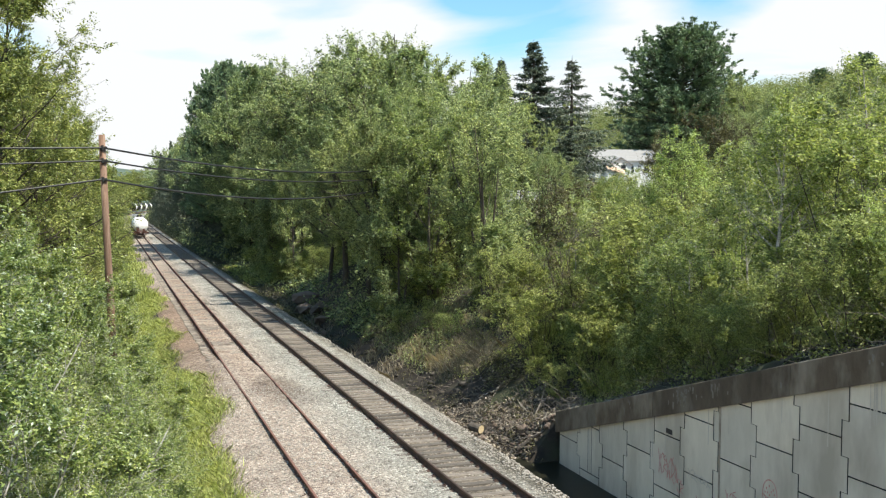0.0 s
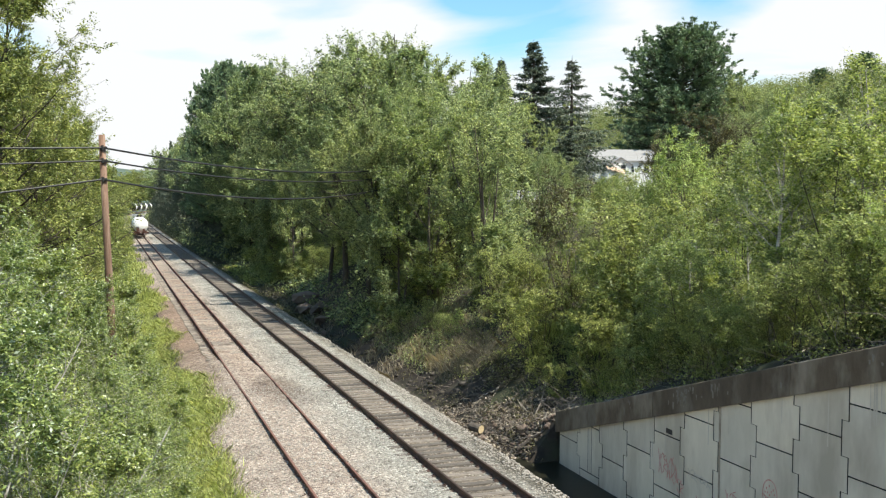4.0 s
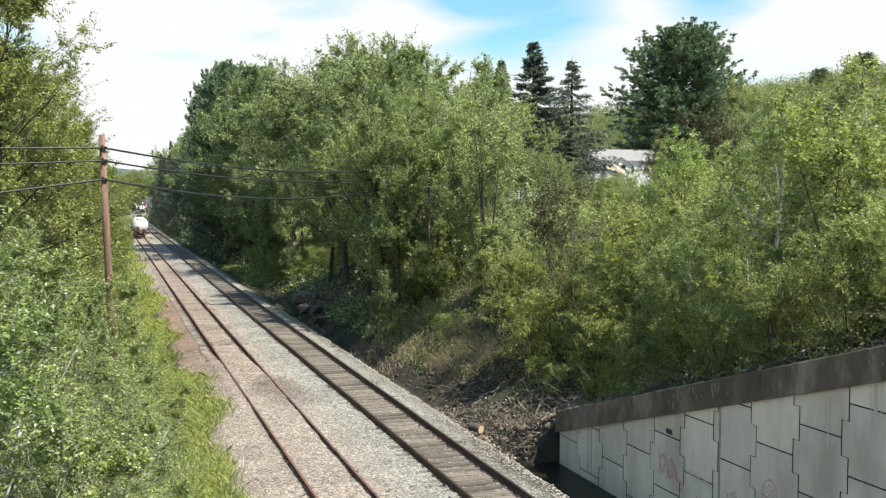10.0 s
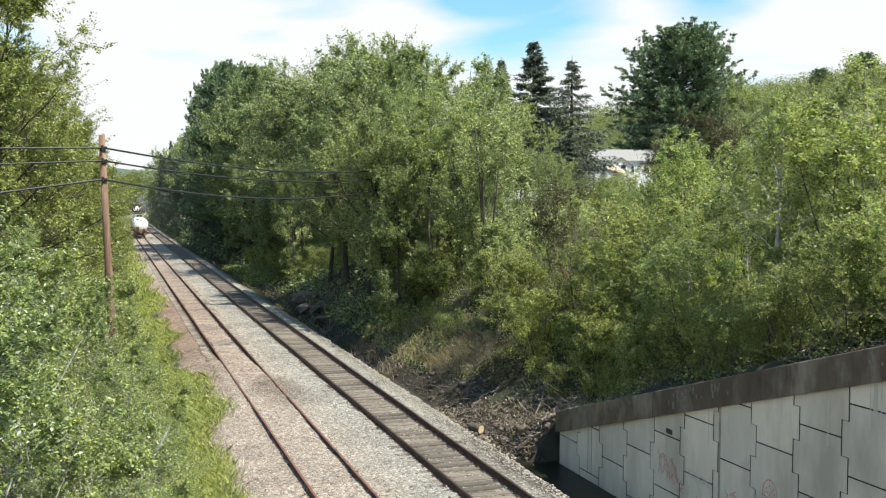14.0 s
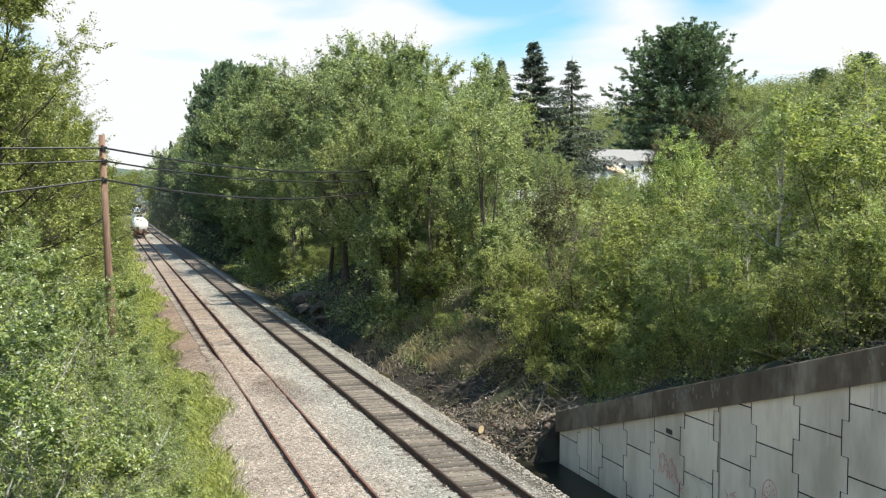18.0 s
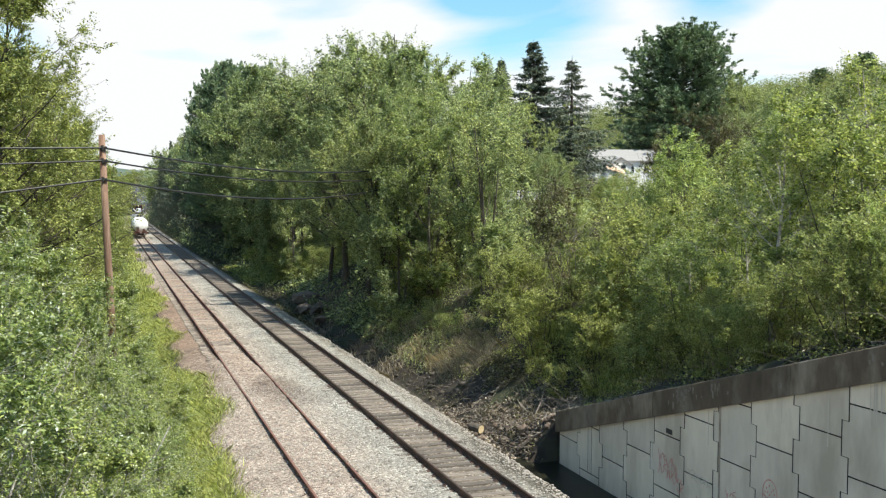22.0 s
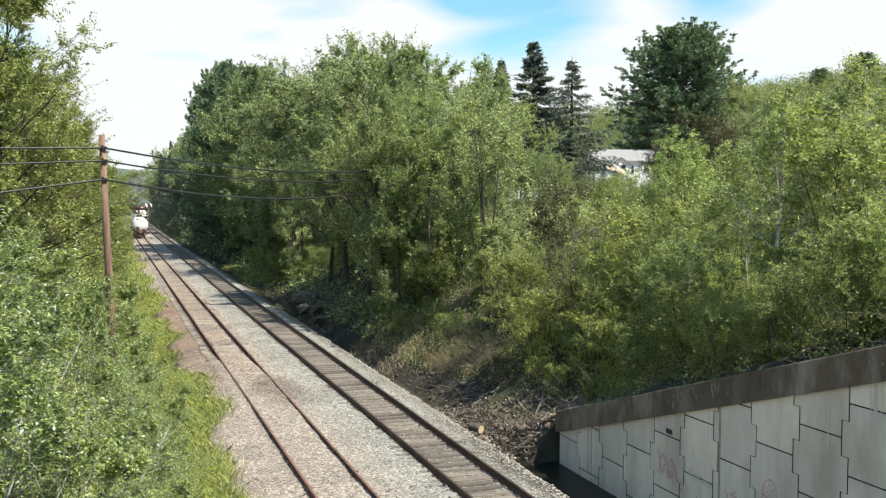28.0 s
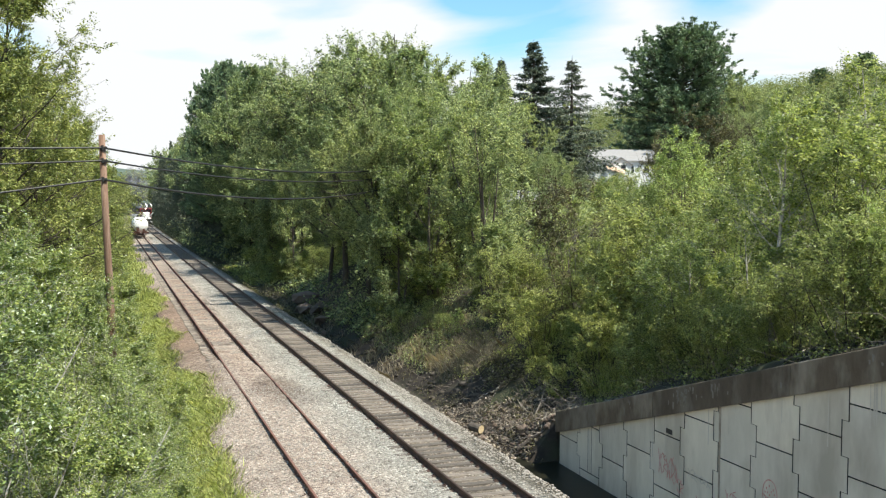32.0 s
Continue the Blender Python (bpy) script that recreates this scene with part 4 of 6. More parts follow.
# tall broadleaved trees on the bank
big = [
    (deciduous("broadleaf_tree", "tall leafy green tree on the cutting bank", 11, 18, 6.2, 0.14, 26, 64000, 0.18, "leaf_tree", twig=0.85, droop=0.02, rise=0.48, lift=0.03, n2=9), 18),
    (deciduous("broadleaf_tree", "tall leafy green tree on the cutting bank", 23, 16, 6.2, 0.08, 26, 64000, 0.18, "leaf_tree", stems=2, twig=0.85, droop=0.0, rise=0.5, lift=0.04, n2=9), 16),
    (deciduous("broadleaf_tree", "open-crowned green tree with dark forked limbs", 37, 17, 7.2, 0.3, 20, 52000, 0.17, "leaf_tree", twig=0.95, rise=0.8, forked=0.6, droop=0.06, n2=10, lift=0.04, trunk=0.3), 17),
]
plant_out(big, [
    (2, 20.5, 90.0, 21.0, 1.05), (2, 20.5, 95.5, 21.6, 0.95), (0, 20.5, 71.9, 16.9, 0.95), (1, 21.4, 63.2, 14.0, 1.05), (0, 22.6, 60.6, 12.0, 0.95),
    (0, 17.9, 68.6, 16.9, 0.9), (2, 16.3, 58.7, 13.2, 0.75), (2, 19.8, 106.0, 21.8, 0.8), (0, 19.5, 121.0, 21.6, 0.8), (1, 17.6, 122.2, 23.3, 0.9),
    (0, 17.6, 127.0, 21.0, 0.75), (2, 18.4, 139.1, 19.0, 0.8), (1, 18.4, 155.2, 18.6, 0.75), (2, 16.6, 71.0, 14.2, 0.8), (1, 18.5, 100.0, 16.6, 0.9),
    (2, 16.2, 63.1, 12.2, 0.75), (2, 17.4, 56.0, 11.6, 0.75), (0, 16.4, 105.4, 15.2, 0.8), (1, 16.4, 122.7, 15.7, 0.8), (0, 18.6, 146.4, 17.0, 0.8),
    (2, 16.4, 75.6, 11.5, 0.75), (0, 15.8, 87.3, 10.6, 0.7), (1, 16.0, 99.2, 10.0, 0.7), (2, 22.5, 184.8, 23.6, 0.9), (0, 20.2, 208.1, 22.4, 0.9),
    (1, 21.5, 239.7, 22.5, 0.9), (0, 23.0, 276.8, 23.6, 0.9), (1, 24.5, 313.9, 24.5, 0.9), (0, 21.5, 361.3, 25.9, 0.9), (1, 20.0, 170.8, 19.0, 0.8),
    (0, 20.5, 197.2, 18.0, 0.8), (1, 21.0, 228.9, 17.5, 0.9), (0, 19.6, 265.9, 16.4, 0.9), (1, 24.5, 96, 19.0, 1.0), (2, 26.0, 112, 20.0, 1.0),
    (0, 27.0, 84, 15.0, 1.0), (1, 25.0, 140, 20.0, 1.1), (0, 25.5, 175, 20.0, 1.1), (1, 22.5, 395, 24.0, 1.0), (0, 25.5, 430, 24.0, 1.1),
    (1, 36.0, 462, 22.0, 1.1), (0, 44.0, 492, 22.0, 1.1), (1, 24.0, 220, 20.0, 1.1), (0, 24.0, 300, 20.0, 1.1), (1, 30.0, 70, 8.6, 0.9), (0, 30.0, 100, 15.0, 1.0),
], group="trees along the cutting bank")

# slimmer trees nearer the wall
mid = [
    (deciduous("bank_tree", "slender green tree with several dark stems", 51, 11, 3.3, 0.32, 21, 26000, 0.13, "leaf_tree", stems=4, trunk=0.15, twig=0.75, n2=7, n3=10, rise=0.7), 11),
    (deciduous("bank_tree", "slender green tree with thin grey stems", 57, 12, 3.8, 0.14, 24, 30000, 0.13, "leaf_sapling", stems=3, twig=0.75, n2=7, n3=11, rise=0.75), 12),
    (deciduous("bank_tree", "bushy green tree on the cutting bank", 63, 10, 3.4, 0.06, 24, 30000, 0.13, "leaf_tree", stems=2, twig=0.75, n2=7, n3=11), 10),
]
plant_out(mid, [
    (0, 18.4, 47.0, 10.6, 1.0), (1, 17.4, 53.5, 11.8, 1.0), (2, 16.0, 54.3, 9.4, 0.9), (0, 19.4, 54.1, 10.6, 0.9),
    (1, 16.2, 58.6, 8.9, 0.8), (2, 21.8, 52.4, 10.2, 0.7), (0, 26.0, 56.9, 5.6, 0.7),
], group="slender trees on the bank")

# trees left of the tracks
left = [
    (deciduous("roadside_tree", "yellowish green leafy tree beside the siding", 71, 15, 4.6, 0.05, 28, 84000, 0.105, "leaf_left", twig=0.75, n2=9, n3=13, droop=0.03), 15),
    (deciduous("roadside_tree", "yellowish green leafy tree beside the siding", 77, 15, 4.8, 0.04, 28, 84000, 0.105, "leaf_left", stems=2, twig=0.75, n2=9, n3=13, droop=0.03), 15),
    (deciduous("roadside_tree", "light green tree with feathery branch ends", 83, 14, 4.4, 0.04, 46, 68000, 0.11, "leaf_left", twig=0.6, n2=9, n3=10, rise=0.38, forked=0.95, ragged=0.5, lift=0.07, droop=-0.02), 14),
]
plant_out(left, [
    (0, -5.3, 41.6, 15.6, 1.0), (1, -7.5, 39.0, 16.0, 1.0), (2, -3.2, 50.8, 15.6, 0.9), (0, -3.4, 62.0, 14.2, 0.9),
    (1, -5.6, 60.7, 14.6, 1.0), (2, -3.0, 76.5, 13.8, 0.85), (0, -2.9, 95.4, 14.0, 0.8), (1, -5.0, 85.5, 13.0, 1.0),
    (2, -1.7, 121.6, 13.2, 0.8), (0, -1.3, 153.1, 13.0, 0.8), (1, -4.5, 127.5, 13.0, 1.0), (2, -1.0, 194.9, 13.4, 0.9),
    (0, -3.6, 179.8, 13.2, 1.0), (1, 1.6, 242.1, 13.0, 0.9), (2, 3.2, 304.9, 13.2, 0.9), (0, -4.4, 69.8, 10.6, 0.9),
    (2, -3.4, 53.0, 14.6, 0.7), (2, -2.4, 66.0, 13.4, 0.7), (2, -2.2, 84.0, 13.6, 0.7), (2, -4.7, 44.0, 16.8, 0.9),
    (1, -5.0, 47.2, 11.0, 0.8), (2, -4.4, 54.2, 8.9, 0.8), (0, -2.8, 70.3, 8.4, 0.7), (1, 5.0, 378.0, 13.5, 0.9),
    (0, -1.6, 88.0, 8.6, 0.7), (2, -0.6, 107.8, 7.6, 0.7), (1, -0.1, 136.9, 7.0, 0.7), (0, 0.2, 168.2, 6.4, 0.7),
    (1, 1.4, 215.5, 6.4, 0.7), (0, 2.0, 270.0, 8.0, 0.8), (1, 3.0, 340.0, 9.0, 0.8), (0, 2.0, 420.0, 12.0, 0.9), (1, 4.0, 460.0, 12.0, 0.9),
    (0, -10.0, 50.0, 16.0, 1.1), (1, -10.0, 70.0, 15.0, 1.1), (0, 8.0, 500.0, 13.0, 1.0), (1, 11.0, 585.0, 19.0, 1.2), (0, 17.0, 600.0, 20.0, 1.3), (1, 24.0, 606.0, 22.0, 1.3), (0, 31.0, 612.0, 22.0, 1.3),
], group="trees left of the siding")

# conifers
pines = [(pine("white_pine", "large dark green white pine with a broad crown", 91, 26, 8.8, "needle_pine", 168000, 0.5, 0.17), 26)]
plant_out(pines, [(0, 88.9, 140.0, 27.0, 1.3), (0, 16.4, 141.0, 26.6, 0.72), (0, 15.6, 153.6, 26.8, 0.58), (0, 19.0, 131.0, 24.6, 0.7)])
spruces = [
    (spruce("spruce_tree", "dark green spruce with drooping boughs", 95, 22, 7.6, "needle_spruce", 66000, 0.34), 22),
    (spruce("spruce_tree", "thin dark spruce with sparse boughs", 97, 20, 6.6, "needle_spruce", 26000, 0.3, 0.42), 20),
]
plant_out(spruces, [(0, 48.7, 109.3, 20.6, 1.75), (0, 46.3, 113.8, 19.5, 1.3), (1, 50.3, 102.2, 17.2, 1.8), (0, 47.2, 96.0, 9.6, 1.5)], group="spruces by the house")

# saplings and shrubs above the wall
shrubs = [
    (deciduous("sapling", "light green birch sapling with a thin pale stem", 101, 6.5, 1.7, 0.1, 22, 12000, 0.1, "leaf_sapling", "pale_bark", 1, 0.045, 0.42, 6, 8, category="sapling", rise=0.8, forked=0.92), 6.5),
    (deciduous("sapling", "light green sapling with several thin stems", 103, 5.5, 1.9, 0.03, 24, 13000, 0.095, "leaf_sapling", "bark", 3, 0.04, 0.42, 6, 8, category="sapling", rise=0.85, forked=0.92), 5.5),
    (deciduous("shrub", "dense green shrub on the bank", 107, 3.6, 1.9, 0.0, 28, 14000, 0.085, "weed", "bark", 4, 0.035, 0.36, 6, 8, category="shrub", rise=0.8, ragged=0.3), 3.6),
    (deciduous("sapling", "yellow-green sapling in full sun", 109, 5.5, 1.7, 0.04, 20, 10000, 0.1, "leaf_yellow", "bark", 2, 0.045, 0.42, 6, 8, category="sapling", rise=0.8), 5.5),
    (deciduous("shrub", "reddish brown shrub with dry leaves", 113, 4.0, 1.7, 0.02, 20, 7000, 0.085, "leaf_brown", "bark", 3, 0.035, 0.4, 6, 8, category="shrub", rise=0.8), 4.0),
]
rs = random.Random(8)
rows = []
for k in range(40):
    x, y = rs.uniform(16.2, 31), rs.uniform(14, 44)
    if y > 30 and x < 15.5 + (y - 30) * 0.12:
        continue
    kind = rs.choice([0, 1, 1, 2, 2, 0])
    h = rs.uniform(3.4, 5.6) if kind < 2 else rs.uniform(1.8, 3.2)
    h *= 0.45 if x < 18 else 0.9
    rows.append((kind, round(x, 1), round(y, 1), round(h, 1), 1.0))
rows += [
    (0, 18.3, 23.6, 7.3, 0.9), (0, 19.9, 27.2, 6.6, 0.9), (1, 18.7, 22.3, 6.4, 1.0), (1, 18.4, 20.3, 6.0, 1.0), (3, 25.2, 39.5, 5.9, 0.9), (3, 26.2, 41.0, 5.1, 1.0),
    (4, 18.6, 37.5, 6.6, 0.75), (4, 33.4, 50.3, 6.8, 0.8), (4, 34.5, 49.2, 5.8, 0.8), (4, 31.0, 50.5, 5.4, 0.7), (1, 21.4, 30.9, 7.2, 1.0), (0, 24.1, 30.0, 7.2, 1.0), (1, 24.4, 27.8, 6.6, 1.0), (2, 19.4, 33.6, 5.4, 1.0),
    (1, 19.1, 35.8, 3.4, 1.0), (2, 18.7, 38.0, 2.0, 1.0), (1, 24.8, 44.5, 4.3, 1.0), (1, 23.4, 40.2, 4.6, 0.9), (3, 16.6, 17.7, 3.3, 0.9), (1, 17.1, 25.9, 4.4, 1.0), (0, 17.9, 28.8, 4.6, 1.0), (2, 17.8, 32.8, 3.2, 1.2), (1, 18.8, 32.0, 4.6, 1.1),
    (1, 17.6, 29.1, 4.0, 1.0), (2, 16.8, 31.3, 2.8, 1.0), (1, 17.2, 34.3, 2.0, 1.0), (2, 17.0, 37.4, 1.1, 1.0), (2, 16.2, 21.2, 1.5, 1.0), (2, 16.0, 18.2, 3.0, 1.0),
    (1, 16.2, 17.1, 2.6, 1.0), (2, 15.8, 33.0, 1.3, 1.0), (2, 15.9, 35.0, 1.1, 1.1), (4, 15.3, 37.2, 1.3, 1.2), (2, 15.9, 46.5, 1.3, 1.1), (2, 16.2, 49.5, 1.6, 1.2), (2, 15.3, 52.0, 1.3, 1.2), (2, 15.6, 56.5, 1.7, 1.2), (3, 16.3, 45.6, 1.3, 1.0)]
for k in range(16):
    y = 14.5 + 1.0 * k
    rows.append((rs.choice([1, 2, 2, 0]), round(15.6 + rs.uniform(0, 1.3), 1), round(y, 1), round(rs.uniform(1.6, 2.9), 1), 1.0))
near_right = plant_out(shrubs, rows, group="saplings above the wall")

birches = [(deciduous("birch_tree", "thin birch with a pale bare stem", 141, 7.2, 1.6, 0.42, 16, 7500, 0.095, "leaf_sapling", "pale_bark", 1, 0.085, 0.4, 6, 8, category="birch tree", rise=0.8), 7.2)]
near_right += plant_out(birches, [(0, 17.0, 22.2, 6.4, 1.0), (0, 18.0, 27.8, 5.4, 0.9), (0, 20.6, 22.6, 7.4, 1.0), (0, 19.0, 31.5, 5.6, 0.9)], group="birches above the wall")

# bushes left of the siding, close to the bridge
bushes = [
    (deciduous("bush", "bright green bush with pale leaf undersides", 121, 5.2, 1.9, 0.0, 27, 26000, 0.07, "leaf_bush", "pale_bark", 3, 0.04, 0.38, 7, 9, category="bush", rise=0.8, ragged=0.3, forked=0.9), 5.2),
    (deciduous("bush", "bright green bush with fluttering leaves", 127, 4.6, 1.9, 0.0, 28, 25000, 0.068, "leaf_bush", "pale_bark", 4, 0.035, 0.36, 7, 9, category="bush", rise=0.8, ragged=0.3, forked=0.9), 4.6),
]
near_left = plant_out(bushes, [
    (0, -2.7, 17.2, 6.0, 1.0), (1, -1.3, 18.0, 4.7, 1.0), (1, -0.2, 19.5, 3.9, 1.0), (0, 0.3, 22.4, 3.5, 1.0), (0, -2.2, 21.0, 6.0, 1.0),
    (1, -0.9, 23.0, 4.5, 1.0), (1, 0.4, 26.0, 3.5, 0.9), (0, -1.9, 25.5, 5.4, 1.0), (0, -3.6, 24.0, 6.6, 1.0), (1, -0.5, 28.5, 4.0, 1.0),
    (0, -2.8, 29.5, 6.4, 1.0), (1, -4.4, 28.0, 7.2, 1.0), (1, 0.6, 20.0, 2.9, 0.9), (0, -1.8, 33.0, 5.4, 1.0), (1, -3.6, 35.0, 6.8, 1.0), (0, -0.6, 16.0, 3.5, 1.0),
    (0, -0.8, 37.0, 5.0, 1.1), (1, -1.7, 40.0, 5.6, 1.1), (0, -0.5, 43.0, 4.2, 1.0), (1, -2.7, 37.6, 6.5, 1.0), (0, -0.9, 47.5, 4.4, 1.0), (0, 0.1, 33.0, 3.7, 1.15), (1, 1.0, 31.6, 2.9, 1.2), (0, 1.2, 29.4, 2.7, 1.2), (1, 1.2, 27.2, 2.6, 1.2), (0, 0.9, 24.8, 2.6, 1.2), (1, 0.8, 22.6, 2.4, 1.2), (0, 0.2, 30.6, 3.2, 1.1), (1, 1.3, 20.8, 1.7, 1.5), (0, 0.4, 35.2, 2.4, 1.3),
], group="bushes beside the siding")


# ---- utility pole and wires ----
def sag(a, b, drop, n=14):
    a, b = Vector(a), Vector(b)
    return [a.lerp(b, i / n) - Vector((0, 0, 4 * drop * (i / n) * (1 - i / n))) for i in range(n + 1)]


def utility_pole():
    t = thing("utility_pole", "leaning reddish brown wooden utility pole", "utility pole", at=Matrix.Translation((0.0, 38.2, put_z(0, 38.2))))
    z = -put_z(0, 38.2)
    part("post", Geo().tube([(0.17, 0, -0.6), (0.1, 0, 3.0), (-0.05, 0.0, 7.0), (-0.17, 0, z + 9.93)], [0.155, 0.145, 0.13, 0.115], 14), "pole_wood", t, smooth=True)
    for h in (9.45, 8.98, 8.3):
        part("bracket", Geo().box(-0.3, -0.18, z + h - 0.05, 0.02, -0.08, z + h + 0.05, 0.01), "cable", t)
        part("clamp", Geo().tube([(-0.15, -0.22, z + h - 0.09), (-0.15, -0.22, z + h + 0.09)], 0.05, 8), "cable", t)
    return t


pole = utility_pole()
for h, hl, hr, r, drop in ((9.45, 9.36, 9.99, 0.036, 0.86), (8.98, 8.82, 9.47, 0.032, 0.86), (8.3, 7.82, 9.2, 0.038, 1.23)):
    w = thing("overhead_wire", "thick black cable across the tracks", "wire", "overhead wires")
    a = (-0.15, 38.0, h)
    part("span", Geo().tube(sag(a, (-16.0, 31.0, h + (hl - h) * 4.4), 0.1), r, 6), "cable", w)
    part("span", Geo().tube(sag(a, (22.0, 66.0, hr + 0.25), drop), r, 6), "cable", w)


# ---- low growth ----
def blades(name, P, height, width, seed, lean=0.35):
    """Grass: one narrow bent blade at each place."""
    rng = np.random.default_rng(seed)
    n = len(P)
    az = rng.uniform(0, 6.283, n)
    h = (height * rng.uniform(0.5, 1.3, n))[:, None]
    w = (width * rng.uniform(0.6, 1.3, n))[:, None]
    side = np.stack([np.cos(az), np.sin(az), np.zeros(n)], 1)
    tip = rng.normal(0, lean, (n, 3))
    tip[:, 2] = 1
    mid = tip * 0.55
    mid[:, :2] *= 0.45
    V = np.empty((n, 5, 3))
    V[:, 0] = P - side * w
    V[:, 1] = P + side * w
    V[:, 2] = P + mid * h + side * w * 0.8
    V[:, 3] = P + tip * h
    V[:, 4] = P + mid * h - side * w * 0.8
    return quads(name, V.reshape(-1, 3), np.arange(n * 5).reshape(n, 5))


def scatter(n, x0, x1, y0, y1, seed, keep=None, near=1.0):
    """Places on the ground, denser towards y0."""
    rng = np.random.default_rng(seed)
    x = rng.uniform(x0, x1, n)
    y = y0 + (y1 - y0) * rng.uniform(0, 1, n) ** near
    x = x + main_x(y) - 9.5
    if keep is not None:
        k = keep(x, y)
        x, y = x[k], y[k]
    z = land(x, y)
    off = x - main_x(y) + 9.5
    on_bed = ((off > 3.0) & (off < 4.8)) | ((off > 10.9) & (off < 12.6))
    return np.stack([x, y, np.where(on_bed, np.maximum(z, bed_z(x, y)), z)], 1)


def grass_edge(x, y):
    """The ragged edge of the grass along the ballast."""
    edge = 3.45 + 0.5 * np.sin(y * 0.33 + 1.0) + 0.3 * np.sin(y * 0.9) - 0.5 * np.exp(-((y - 57) / 9) ** 2)
    return x < edge + np.random.default_rng(7).normal(-0.1, 0.28, x.shape)


def stuff(name, me, mat, label, category):
    return tagged(part(name, me, mat), label, category, kind="stuff")


P = scatter(150000, -0.6, 4.4, 20, 80, 31, grass_edge, 1.4)
stuff("grass", blades("grass", P, 0.25, 0.009, 32, 0.7), "grass", "sunny yellow-green grass beside the siding", "grass")
P = scatter(26000, -2.5, 4.0, 80, 260, 33, grass_edge, 1.5)
stuff("grass", blades("grass", P, 0.5, 0.035, 34), "grass", "sunny green grass strip beside the siding", "grass")


P = scatter(60000, 1.2, 4.8, 20, 62, 35, lambda x, y: grass_edge(x - 0.12, y) & ~grass_edge(x + 0.9, y), 1.3)
stuff("grass", blades("grass", P, 0.18, 0.007, 36, 0.7), "olive_grass", "fading olive grass along the ballast edge", "grass")


def leafy(n, x0, x1, y0, y1, seed, keep=None, near=1.0, tall=0.5):
    P = scatter(n, x0, x1, y0, y1, seed, keep, near)
    rng = np.random.default_rng(seed + 1)
    lump = 0.5 + 0.5 * waves(P[:, 0] + 3, P[:, 1], 1.6)
    P[:, 2] += np.abs(rng.normal(0, 1, len(P))) * tall * (0.25 + lump)
    return P


def off_wall(x, y):
    return ~((y < 30.3) & (x < 14.75)) & (waves(x, y, 1.1) > -0.55)


def up_bank(x, y):
    edge = np.interp(y, [29, 31, 34, 38, 43, 46, 62], [15.0, 15.8, 15.4, 14.9, 14.5, 14.1, 14.0])
    return off_wall(x, y) & (x > edge + 0.45 * waves(x, y, 2.0))


stuff("undergrowth", leaf_mesh("undergrowth", leafy(125000, 14.2, 30, 14, 62, 41, up_bank, 1.2, 0.5), 0.08, 42), "weed", "mixed green weeds and brambles on the bank", "undergrowth")
stuff("undergrowth", leaf_mesh("undergrowth", leafy(60000, 14.0, 40, 55, 130, 43, lambda x, y: waves(x, y, 0.6) > -0.4, 1.3, 0.7), 0.24, 44), "leaf_tree", "shady weeds under the trees", "undergrowth")
stuff("undergrowth", leaf_mesh("undergrowth", leafy(70000, 12.6, 27, 128, 420, 45, lambda x, y: x > 12.2 + np.clip(155 - y, 0, 60) * 0.09, 1.6, 1.7), 0.42, 46), "leaf_tree", "dark brush below the tree wall", "undergrowth")
stuff("undergrowth", leaf_mesh("undergrowth", leafy(42000, -9.0, 0.2, 26, 120, 47, None, 1.5, 0.7), 0.17, 48), "leaf_left", "green weeds under the left trees", "undergrowth")
stuff("undergrowth", leaf_mesh("undergrowth", leafy(30000, -8.0, 1.2, 120, 420, 49, None, 1.5, 1.5), 0.45, 50), "leaf_left", "brush beside the far siding", "undergrowth")
P = scatter(42000, 15.2, 27, 29, 48, 57, lambda x, y: (waves(x, y, 1.3) > 0.0) & (x > 16.4 + np.clip(y - 38, 0, 20) * 0.3), 1.2)
stuff("grass", blades("grass", P, 0.75, 0.011, 58, 0.3), "grass", "tall sunlit grass on the bank", "grass")
P = scatter(15000, 13.8, 17.4, 38.0, 47.0, 51, lambda x, y: np.hypot((x - 15.55) / 1.15, (y - 42.4) / 2.7) + 0.3 * waves(x, y, 2.6) < 1.0)
stuff("dry_grass", blades("dry_grass", P, 0.5, 0.007, 52, 0.7), "dry_grass", "pale dry grass clump on the bank", "dry grass")
P = scatter(16000, 13.2, 16.2, 29.5, 60, 91, lambda x, y: (waves(x, y, 1.7) > 0.0) & (x < 15.9))
stuff("undergrowth", leaf_mesh("undergrowth", P + np.array([0, 0, 0.12]) + np.random.default_rng(92).normal(0, 0.12, P.shape), 0.075, 93), "leaf_brown", "dark withered leaves in the ditch", "undergrowth")
P = scatter(5000, 13.0, 16.5, 46, 80, 53, lambda x, y: waves(x, y, 0.9) > 0.1)
stuff("dry_grass", blades("dry_grass", P, 0.4, 0.014, 54, 0.7), "dry_grass", "thin dry grass at the ditch", "dry grass")
P = scatter(9000, 13.0, 20.0, 96, 124, 55, lambda x, y: x < 13.2 + (124 - y) * 0.3)
stuff("grass", blades("grass", P, 0.35, 0.03, 56), "grass", "sunlit grass patch beyond the ditch", "grass")


